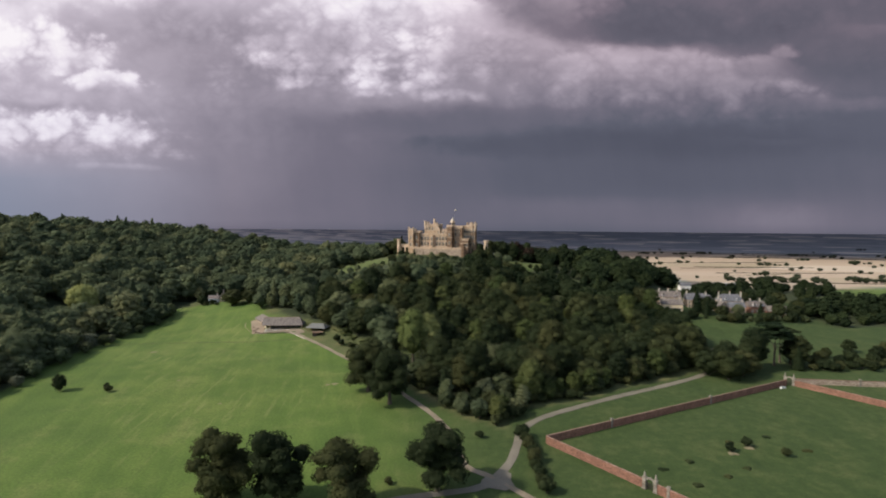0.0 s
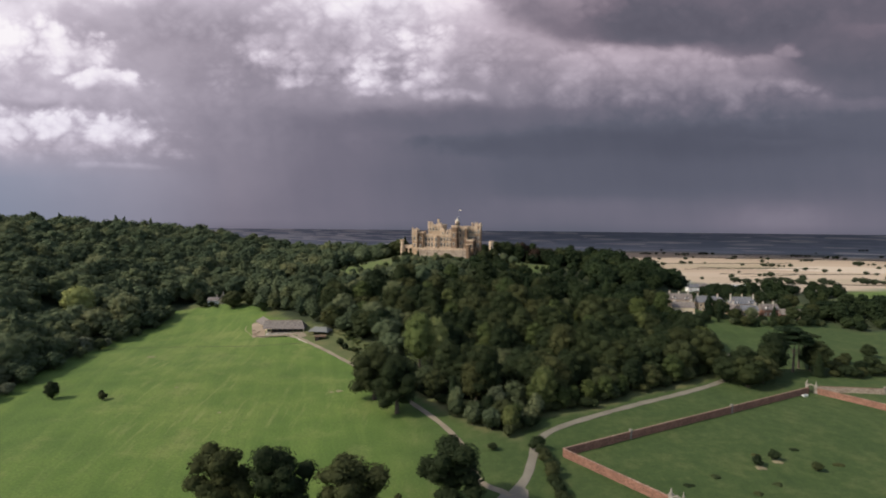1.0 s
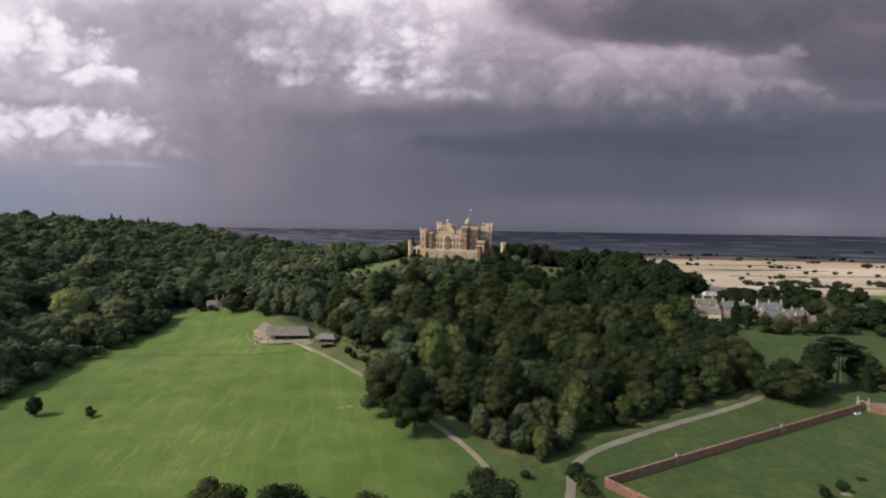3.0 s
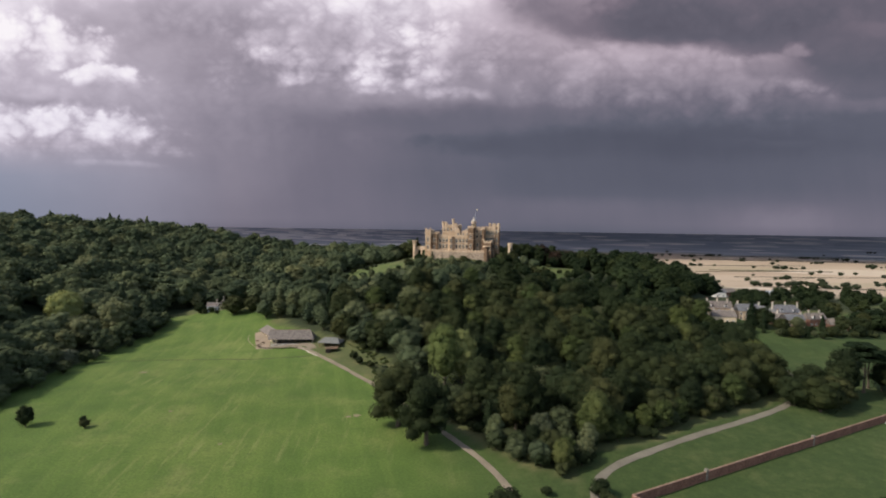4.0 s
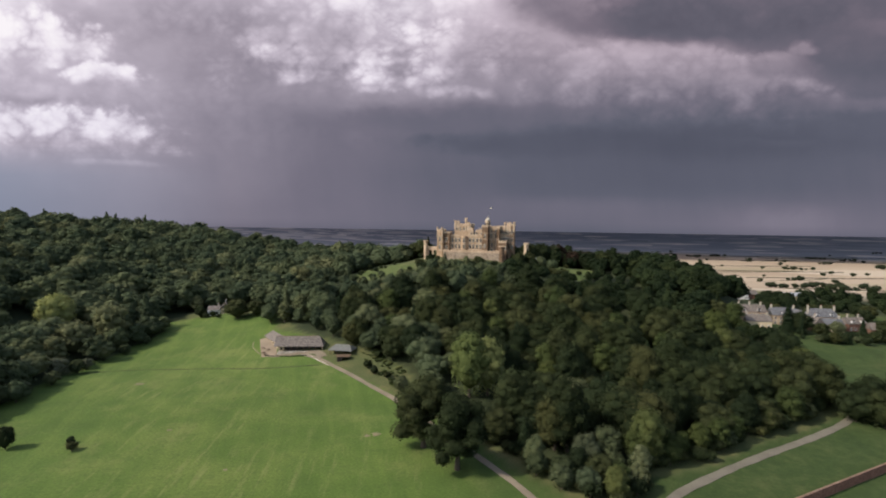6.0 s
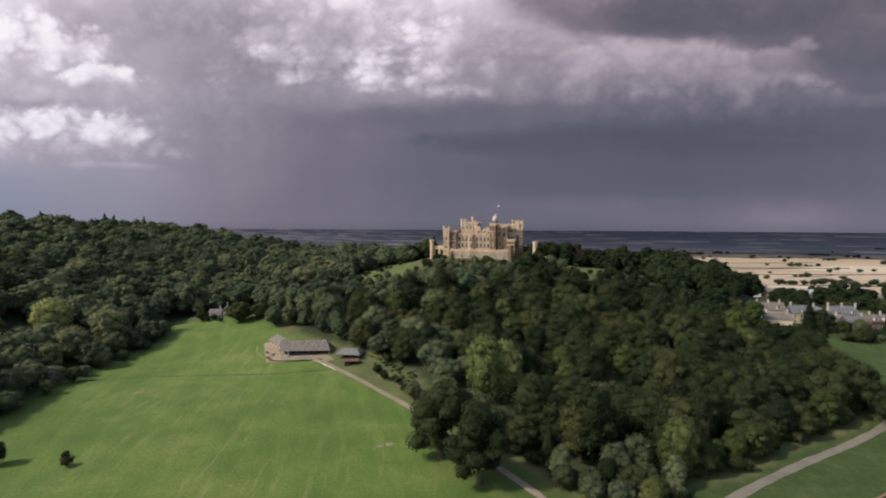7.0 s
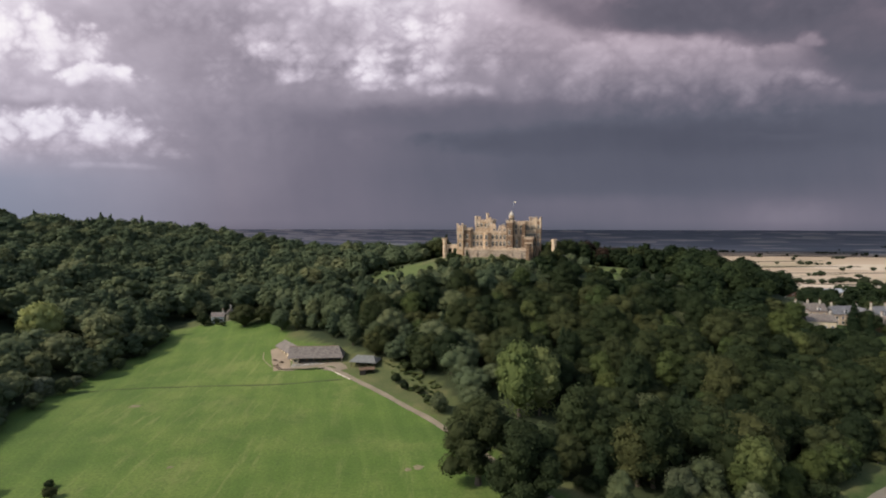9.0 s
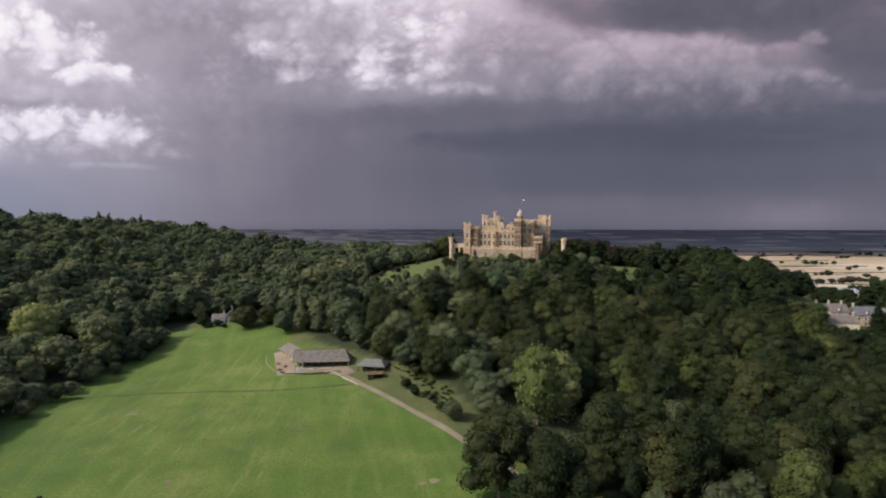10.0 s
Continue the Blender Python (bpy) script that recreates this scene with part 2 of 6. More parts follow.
def terrain(x, y):
    """Height of the ground: a park, the castle's mound, wooded ridges and the vale behind."""
    x, y = np.asarray(x, float), np.asarray(y, float)
    r = np.hypot(x, y)
    base = np.interp(y, [-400, 0, 140, 200, 250, 320, 400, 520, 900, 1500], [-9, -8, -4, 0, 3, 7, 13, 14, -6, -9])
    base = base + 4 * smooth(-50, -150, x) * (1 - smooth(240, 330, y)) * smooth(60, 180, y)
    far = 73 * np.clip((r - 1900) / 2500, 0, 1.2) ** 2
    d1 = np.hypot(x / 1.15, y - 480)
    h1 = 40 * np.interp(d1, [0, 30, 45, 60, 90, 140, 190, 220], [1, 0.98, 0.88, 0.79, 0.6, 0.29, 0.06, 0])
    d2 = np.hypot(x - 128, y - 468)
    h2 = 28 * np.interp(d2, [0, 30, 57, 95], [1, 0.92, 0.65, 0])
    dw = np.maximum(-195 - x, 0)
    dn = np.maximum(y - 400, 0) * (1 - smooth(-90, -20, x)) * (1 - 0.25 * smooth(-330, -170, x))
    h3 = np.interp(np.hypot(dw, dn), [0, 60, 140, 230, 300, 500], [0, 12, 34, 52, 56, 50])
    h3 = h3 * (1 - smooth(600, 850, y)) * (1 - smooth(520, 900, -x)) * (1 - 0.16 * smooth(-320, -150, x))
    base = base + 4.0 * (1 - smooth(25, 75, np.hypot(x - 205, y - 385)))
    return base + far + (h1 ** 4 + h2 ** 4 + h3 ** 4 + 1e-9) ** 0.25


def ground_at(x, y):
    return float(terrain(x, y))


def inside(poly, x, y):
    """Which of the points lie inside a polygon."""
    x, y = np.asarray(x, float), np.asarray(y, float)
    hit = np.zeros(x.shape, bool)
    for (ax, ay), (bx, by) in zip(poly, poly[1:] + poly[:1]):
        cross = ((ay > y) != (by > y)) & (x < (bx - ax) * (y - ay) / (by - ay + 1e-12) + ax)
        hit ^= cross
    return hit


LAWN = [(-260, 60), (-195, 190), (-192, 217), (-197, 242), (-200, 272), (-203, 310), (-200, 340), (-198, 364), (-206, 382), (-171, 392), (-130, 376),
        (-122, 352), (-92, 336), (-92, 316), (-58, 282), (-46, 270), (-36, 258), (-24, 245), (-12, 226), (4, 205), (24, 190), (33, 211), (55, 216), (80, 232), (110, 247),
        (138, 262), (205, 262), (300, 255), (420, 200), (420, 60)]
MEADOW = [(138, 262), (150, 300), (150, 345), (150, 392), (200, 412), (275, 408), (420, 400), (420, 240)]
VILLAGE = [(177, 352), (160, 360), (155, 392), (196, 408), (262, 402), (275, 352), (215, 342)]
PASTURE = [(195, 405), (215, 432), (300, 450), (300, 400)]
GREEN_B = [(340, 470), (380, 560), (520, 620), (560, 520)]
CASTLE_TOP = [(-56, 430), (-60, 470), (-50, 512), (42, 512), (56, 480), (60, 446), (46, 438), (24, 433), (-36, 433)]
SLOPE_L = [(-84, 424), (-96, 448), (-90, 474), (-60, 474), (-48, 446), (-52, 428), (-66, 420)]
SLOPE_R = [(44, 436), (58, 470), (92, 476), (94, 452), (72, 426), (52, 424)]
HILL_WOOD = [(-10, 234), (5, 214), (20, 198), (30, 204), (36, 218), (55, 223), (80, 239), (112, 254), (139, 274), (150, 300), (160, 330), (170, 348), (158, 358), (150, 394), (192, 425), (250, 450),
             (270, 530), (150, 590), (0, 600), (-200, 680), (-330, 720), (-560, 720), (-620, 300), (-330, 60), (-258, 70), (-189, 190), (-186, 217), (-192, 242), (-195, 270),
             (-197, 310), (-194, 340), (-193, 364), (-206, 384), (-190, 404), (-158, 400), (-126, 380), (-107, 346), (-87, 333), (-64, 319), (-46, 303), (-34, 280), (-26, 252)]
EAST_WOOD = [(262, 350), (250, 392), (300, 402), (310, 455), (230, 450), (255, 520), (360, 600), (430, 640), (470, 610), (360, 470), (350, 420), (560, 470), (560, 350), (330, 356)]


def wooded(x, y):
    w = inside(HILL_WOOD, x, y) | inside(EAST_WOOD, x, y)
    for hole in (CASTLE_TOP, SLOPE_L, SLOPE_R, VILLAGE, PASTURE):
        w &= ~inside(hole, x, y)
    return w


# ---------------------------------------------------------------- materials
def ground_material():
    n = Nodes("parkland")
    p = n.place()
    x, y, z = n.split(p)
    flat = n.vec(x, y)
    big, mid, fine = n.noise(flat, 0.012, 4.0), n.noise(flat, 0.07, 5.0), n.noise(flat, 1.3, 5.0)
    stripes = n.noise(n.vec(n.m("MULTIPLY", n.m("ADD", x, n.m("MULTIPLY", y, 0.28)), 0.16), n.m("MULTIPLY", y, 0.006)), 1.0, 4.0, 0.6)
    cross = n.noise(n.vec(n.m("MULTIPLY", x, 0.03), n.m("MULTIPLY", y, 0.2)), 1.0, 4.0, 0.6)
    grass = n.ramp(n.m("ADD", n.m("MULTIPLY", big, 0.55), n.m("MULTIPLY", mid, 0.45)),
                   [(0.3, (0.035, 0.066, 0.011)), (0.5, (0.062, 0.100, 0.017)), (0.68, (0.104, 0.134, 0.030))])
    grass = n.mix(n.ramp(stripes, [(0.46, 0.0), (0.70, 0.34)]), grass, (0.112, 0.148, 0.032))
    grass = n.mix(n.ramp(cross, [(0.52, 0.0), (0.72, 0.14)]), grass, (0.05, 0.084, 0.018))
    worn = n.ramp(n.noise(flat, 0.045, 6.0, 0.65), [(0.54, 0.0), (0.72, 0.45)])
    grass = n.mix(worn, grass, (0.150, 0.152, 0.052))
    tufts = n.ramp(n.noise(flat, 0.28, 6.0, 0.7), [(0.50, 0.0), (0.68, 0.5)])
    grass = n.mix(tufts, grass, (0.040, 0.070, 0.014))
    dry = n.m("MULTIPLY", n.ramp(n.noise(n.vec(n.m("MULTIPLY", n.m("ADD", x, n.m("MULTIPLY", y, 0.06)), 0.30), n.m("MULTIPLY", y, 0.035)), 1.0, 6.0, 0.7), [(0.53, 0.0), (0.70, 0.55)]), n.ramp(big, [(0.45, 0.0), (0.60, 1.0)]))
    grass = n.mix(dry, grass, (0.185, 0.178, 0.070))
    grass = n.mix(0.5, grass, n.ramp(fine, [(0.3, (0.3, 0.3, 0.3)), (0.7, (0.7, 0.7, 0.7))]), "OVERLAY")
    rough_grass = n.ramp(n.m("ADD", n.m("MULTIPLY", mid, 0.6), n.m("MULTIPLY", fine, 0.4)),
                         [(0.3, (0.036, 0.052, 0.016)), (0.52, (0.068, 0.076, 0.027)), (0.70, (0.125, 0.108, 0.048))])
    litter = n.ramp(mid, [(0.3, (0.018, 0.026, 0.010)), (0.7, (0.034, 0.042, 0.016))])
    # the vale: a patchwork of stubble, ripe corn, pasture and woods
    cellv = n.vec(n.m("ADD", n.m("MULTIPLY", x, 0.0022), n.m("MULTIPLY", n.m("SUBTRACT", mid, 0.5), 0.05)), n.m("MULTIPLY", y, 0.0066))
    cell = n.split(n.voronoi(cellv, 1.0))
    corn = n.ramp(cell[0], [(0.0, (0.29, 0.225, 0.165)), (0.4, (0.36, 0.29, 0.22)), (0.62, (0.22, 0.19, 0.12)), (0.7, (0.30, 0.235, 0.17)), (1.0, (0.42, 0.355, 0.285))])
    tram = n.noise(n.vec(n.m("MULTIPLY", x, 0.004), n.m("MULTIPLY", y, 0.05)), 1.0, 3.0)
    corn = n.mix(n.ramp(tram, [(0.45, 0.0), (0.65, 0.2)]), corn, (0.30, 0.23, 0.13))
    # far fields: the blue-grey of distant haze is mixed into their colour
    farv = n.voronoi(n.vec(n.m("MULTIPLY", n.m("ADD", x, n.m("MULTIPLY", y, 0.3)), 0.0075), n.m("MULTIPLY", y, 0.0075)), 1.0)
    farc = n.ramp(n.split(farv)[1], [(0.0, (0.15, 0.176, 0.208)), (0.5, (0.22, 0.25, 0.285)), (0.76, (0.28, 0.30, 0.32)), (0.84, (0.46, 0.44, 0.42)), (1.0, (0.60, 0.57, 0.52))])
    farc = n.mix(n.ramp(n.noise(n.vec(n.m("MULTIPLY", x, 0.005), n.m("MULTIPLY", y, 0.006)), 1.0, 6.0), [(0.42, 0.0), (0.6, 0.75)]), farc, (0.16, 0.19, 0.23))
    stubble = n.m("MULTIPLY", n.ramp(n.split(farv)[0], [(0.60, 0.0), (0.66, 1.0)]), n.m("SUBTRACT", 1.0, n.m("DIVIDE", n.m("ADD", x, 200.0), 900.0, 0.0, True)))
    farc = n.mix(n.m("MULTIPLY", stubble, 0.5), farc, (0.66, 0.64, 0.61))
    # cloud shadow over the eastern grass is painted with this darker green
    shaded_grass = n.ramp(n.m("ADD", n.m("MULTIPLY", mid, 0.5), n.m("MULTIPLY", n.noise(flat, 0.3, 5.0), 0.5)),
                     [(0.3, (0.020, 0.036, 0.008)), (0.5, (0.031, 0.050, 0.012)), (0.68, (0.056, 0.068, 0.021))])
    shaded_grass = n.mix(0.4, shaded_grass, n.ramp(fine, [(0.3, (0.3, 0.3, 0.3)), (0.7, (0.7, 0.7, 0.7))]), "OVERLAY")
    c = n.mix(n.attr("lawn"), rough_grass, n.mix(n.attr("shaded_grass"), grass, shaded_grass))
    c = n.mix(n.attr("wood"), c, litter)
    c = n.mix(n.attr("corn"), c, corn)
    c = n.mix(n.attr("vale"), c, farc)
    return n.surface(c, 0.95, n.bump(n.m("ADD", mid, n.m("MULTIPLY", fine, 0.15)), 0.5, 0.6))


def leaf_material(name, dark, light, ripe, per_object=True):
    n = Nodes(name)
    tone = n.any_object() if per_object else n.attr("tone")
    isl = n.t.nodes.new("ShaderNodeNewGeometry").outputs["Random Per Island"]
    clump = n.noise(n.place(), 0.22, 4.0)
    f = n.m("ADD", n.m("MULTIPLY", isl, 0.10), n.m("ADD", n.m("MULTIPLY", tone, 0.84), n.m("MULTIPLY", n.m("SUBTRACT", clump, 0.48), 0.45)))
    c = n.ramp(f, [(0.0, dark), (0.5, light), (0.95, ripe)])
    # some crowns lean to olive, some to blue-green
    lean = n.m("FRACT", n.m("MULTIPLY", tone, 13.7))
    c = n.mix(n.ramp(lean, [(0.55, 0.0), (0.95, 1.0)]), c, n.mix(1.0, c, (1.05, 1.0, 0.93), "MULTIPLY"))
    c = n.mix(n.ramp(lean, [(0.05, 1.0), (0.4, 0.0)]), c, n.mix(1.0, c, (0.97, 1.0, 1.02), "MULTIPLY"))
    c = n.mix(1.0, c, (1.04, 1.0, 1.10), "MULTIPLY")
    return n.surface(c, 0.85, None, 0.0, 0.38, 0.08)


def stone_material(name, dark, mid, light, scale=1.0):
    n = Nodes(name)
    p = n.local()
    course = n.split(n.voronoi(n.scaled(p, (0.9 * scale, 0.9 * scale, 2.2 * scale)), 1.0))[0]
    f = n.m("ADD", n.m("MULTIPLY", n.noise(p, 0.25, 5.0), 0.6), n.m("MULTIPLY", course, 0.4))
    c = n.ramp(f, [(0.25, dark), (0.5, mid), (0.75, light)])
    c = n.mix(n.ramp(n.noise(n.scaled(p, (0.8, 0.8, 0.12)), 1.0, 5.0), [(0.55, 0.0), (0.75, 0.45)]), c, dark)
    return n.surface(c, 0.9, n.bump(n.noise(p, 3.0, 4.0), 0.4, 0.05))


def slate_material(name, dark, light):
    n = Nodes(name)
    p = n.local()
    rows = n.split(n.voronoi(n.scaled(p, (1.6, 1.6, 3.0)), 1.0))[0]
    c = n.ramp(n.m("ADD", n.m("MULTIPLY", rows, 0.5), n.m("MULTIPLY", n.noise(p, 0.5, 5.0), 0.5)), [(0.25, dark), (0.75, light)])
    return n.surface(c, 0.6, n.bump(rows, 0.4, 0.04))


def plain_material(name, colour, rough=0.7, metal=0.0, vary=0.25, scale=1.5):
    n = Nodes(name)
    f = n.noise(n.local(), scale, 5.0)
    c = n.ramp(f, [(0.25, tuple(v * (1 - vary) for v in colour)), (0.75, tuple(min(v * (1 + vary), 0.95) for v in colour))])
    return n.surface(c, rough, None, metal)


def gravel_material(name, dark, light):
    n = Nodes(name)
    p = n.place()
    c = n.ramp(n.m("ADD", n.m("MULTIPLY", n.noise(p, 0.15, 4.0), 0.6), n.m("MULTIPLY", n.noise(p, 2.5, 3.0), 0.4)), [(0.3, dark), (0.7, light)])
    return n.surface(c, 0.95)


M_GROUND = ground_material()
# cloud shade is put into this dark leaf colour, sunlight into the lighter copy below
M_LEAF = leaf_material("shaded_oak_leaves", (0.014, 0.022, 0.009), (0.027, 0.038, 0.014), (0.056, 0.062, 0.022))
M_LIT_LEAF = leaf_material("lit_leaves", (0.048, 0.066, 0.034), (0.080, 0.104, 0.049), (0.135, 0.146, 0.066))
M_LIME = leaf_material("lime_leaves", (0.036, 0.052, 0.017), (0.060, 0.080, 0.024), (0.094, 0.108, 0.034))
M_PALE_LIME = leaf_material("sunlit_lime_leaves", (0.085, 0.112, 0.034), (0.125, 0.150, 0.046), (0.165, 0.182, 0.062))
M_YELLOW = leaf_material("pale_leaves", (0.14, 0.165, 0.050), (0.21, 0.235, 0.075), (0.29, 0.30, 0.11))
M_GREY = leaf_material("willow_leaves", (0.038, 0.052, 0.022), (0.062, 0.078, 0.034), (0.094, 0.108, 0.050))
M_SILVER = leaf_material("silver_leaves", (0.055, 0.068, 0.034), (0.092, 0.106, 0.056), (0.14, 0.150, 0.088))
M_DARK = leaf_material("yew_leaves", (0.012, 0.022, 0.010), (0.022, 0.036, 0.015), (0.036, 0.050, 0.020))
M_BEECH = leaf_material("copper_leaves", (0.022, 0.016, 0.012), (0.035, 0.024, 0.016), (0.05, 0.038, 0.02))
# west wood coloured as sunlit; the east wood is a darker copy for cloud shade
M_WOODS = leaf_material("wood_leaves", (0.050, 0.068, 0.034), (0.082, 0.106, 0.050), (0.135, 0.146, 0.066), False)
M_SHADED_WOODS = leaf_material("shaded_wood_leaves", (0.013, 0.022, 0.009), (0.028, 0.042, 0.015), (0.058, 0.068, 0.024), False)
M_COPSE = leaf_material("copse_leaves", (0.026, 0.036, 0.018), (0.045, 0.058, 0.027), (0.08, 0.088, 0.042), False)
M_BARK = plain_material("bark", (0.075, 0.06, 0.045), 0.95, 0, 0.4, 2.0)
M_LIMESTONE = stone_material("limestone", (0.29, 0.205, 0.135), (0.43, 0.315, 0.215), (0.55, 0.43, 0.315))
# brown ironstone, darkened further to carry the castle's shaded faces in its colour
M_IRONSTONE = stone_material("ironstone", (0.085, 0.050, 0.030), (0.145, 0.090, 0.055), (0.21, 0.14, 0.088))
M_GOLDSTONE = stone_material("golden_stone", (0.21, 0.135, 0.078), (0.335, 0.23, 0.143), (0.45, 0.33, 0.225))
M_TERRACE = stone_material("terrace_stone", (0.18, 0.135, 0.098), (0.28, 0.215, 0.16), (0.37, 0.295, 0.23))
M_PALE = stone_material("pale_stone", (0.25, 0.215, 0.17), (0.38, 0.335, 0.275), (0.50, 0.45, 0.38))
# grey stone, with the garden's cloud shade put into its darker colour
M_GREYSTONE = stone_material("shaded_stone", (0.105, 0.092, 0.072), (0.17, 0.15, 0.122), (0.25, 0.225, 0.19))
M_BRICK = stone_material("old_brick", (0.105, 0.052, 0.036), (0.16, 0.080, 0.054), (0.22, 0.118, 0.082), 2.0)
M_COPING = stone_material("brick_coping", (0.115, 0.066, 0.047), (0.175, 0.105, 0.076), (0.23, 0.155, 0.118), 2.0)
M_SLATE = slate_material("slate", (0.070, 0.069, 0.073), (0.135, 0.133, 0.140))
M_TILE = slate_material("weathered_tiles", (0.085, 0.070, 0.061), (0.16, 0.135, 0.118))
M_LEAD = plain_material("lead", (0.30, 0.31, 0.33), 0.5, 0.2)
M_SHEET = plain_material("fibre_sheet", (0.115, 0.115, 0.108), 0.85, 0, 0.2, 0.8)
M_GLASS = plain_material("window_glass", (0.02, 0.022, 0.026), 0.12, 0, 0.2)
M_WHITE = plain_material("white_paint", (0.60, 0.58, 0.55), 0.6, 0, 0.1)
M_TIMBER = plain_material("stained_timber", (0.10, 0.065, 0.04), 0.8, 0, 0.35)
M_DARKWOOD = plain_material("shadowed_boards", (0.045, 0.035, 0.028), 0.85, 0, 0.3)
M_CREAM = plain_material("cream_render", (0.50, 0.40, 0.27), 0.85, 0, 0.12, 0.6)
M_DRIVE = gravel_material("drive_tarmac", (0.10, 0.088, 0.068), (0.165, 0.146, 0.116))
M_TRACK = gravel_material("track_gravel", (0.12, 0.096, 0.068), (0.21, 0.172, 0.126))
M_PAVING = gravel_material("buff_paving", (0.15, 0.115, 0.08), (0.25, 0.195, 0.14))
M_EARTH = gravel_material("bare_earth", (0.10, 0.085, 0.05), (0.2, 0.17, 0.10))


# ---------------------------------------------------------------- building helpers
def mesh_from(name, verts, faces, mat, attrs=None):
    me = bpy.data.meshes.new(name)
    me.from_pydata(verts, [], faces)
    me.materials.append(mat)
    for key, values in (attrs or {}).items():
        me.attributes.new(key, "FLOAT", "POINT").data.foreach_set("value", np.asarray(values, np.float32))
    me.update()
    return me


def quick_mesh(name, v, quads=None, tris=None, mat=None, tone=None):
    """A mesh out of arrays, for the large joined ones."""
    me = bpy.data.meshes.new(name)
    quads = np.zeros((0, 4), np.int32) if quads is None else np.asarray(quads, np.int32)
    tris = np.zeros((0, 3), np.int32) if tris is None else np.asarray(tris, np.int32)
    me.vertices.add(len(v))
    me.vertices.foreach_set("co", np.asarray(v, np.float32).ravel())
    me.loops.add(len(quads) * 4 + len(tris) * 3)
    me.loops.foreach_set("vertex_index", np.concatenate([quads.ravel(), tris.ravel()]))
    me.polygons.add(len(quads) + len(tris))
    start = np.concatenate([np.arange(len(quads)) * 4, len(quads) * 4 + np.arange(len(tris)) * 3])
    me.polygons.foreach_set("loop_start", start.astype(np.int32))
    if tone is not None:
        me.attributes.new("tone", "FLOAT", "POINT").data.foreach_set("value", np.asarray(tone, np.float32))
    if len(tris):
        me.polygons.foreach_set("use_smooth", np.concatenate([np.zeros(len(quads), bool), np.ones(len(tris), bool)]))
    me.update(calc_edges=True)
    me.validate()
    me.materials.append(mat)
    return me


def part(name, bm, mat, parent, label=""):
    """Links a bmesh as one mesh object under a thing or a part."""
    me = bpy.data.meshes.new(name)
    bm.to_mesh(me)
    bm.free()
    for p in me.polygons:
        p.use_smooth = False
    me.materials.append(mat)
    ob = new(name, me)
    ob.parent = parent
    if label:
        tagged(ob, label)
    return ob


def thing(name, at, turn, label, category, group="", kind=""):
    ob = new(name)
    ob.matrix_world = pose(*at, 0, 0, turn)
    ob.empty_display_size = 0.5
    return tagged(ob, label, category, group, kind)


def box(bm, x0, x1, y0, y1, z0, z1, bevel=0.0):
    vs = [bm.verts.new(p) for p in ((x0, y0, z0), (x1, y0, z0), (x1, y1, z0), (x0, y1, z0), (x0, y0, z1), (x1, y0, z1), (x1, y1, z1), (x0, y1, z1))]
    for f in ((3, 2, 1, 0), (4, 5, 6, 7), (0, 1, 5, 4), (1, 2, 6, 5), (2, 3, 7, 6), (3, 0, 4, 7)):
        bm.faces.new([vs[i] for i in f])
    return bm


def boxes(*rows):
    bm = bmesh.new()
    for r in rows:
        box(bm, *r)
    return bm


def ring(half, z0, z1, f, y0, y1, x=0.0):
    """A four-sided frame in one piece round an opening."""
    bm = bmesh.new()
    inner = [(x - half, z0), (x + half, z0), (x + half, z1), (x - half, z1)]
    outer = [(x - half - f, z0 - f), (x + half + f, z0 - f), (x + half + f, z1 + f), (x - half - f, z1 + f)]
    v = [[bm.verts.new((px, y, pz)) for px, pz in row] for row, y in ((outer, y0), (inner, y0), (inner, y1), (outer, y1))]
    for lo, hi in zip(v, v[1:] + v[:1]):
        for k in range(4):
            bm.faces.new((lo[k], lo[(k + 1) % 4], hi[(k + 1) % 4], hi[k]))
    return bm


def lathe(profile, sides=16, at=(0, 0)):
    """A turned shape out of rows of (radius, height)."""
    bm = bmesh.new()
    rings = [[bm.verts.new((at[0] + r * math.cos(2 * math.pi * (k + 0.5) / sides), at[1] + r * math.sin(2 * math.pi * (k + 0.5) / sides), z)) for k in range(sides)] for r, z in profile]
    for lo, hi in zip(rings, rings[1:]):
        for k in range(sides):
            bm.faces.new((lo[k], lo[(k + 1) % sides], hi[(k + 1) % sides], hi[k]))
    bm.faces.new(rings[-1])
    bm.faces.new(rings[0][::-1])
    return bm


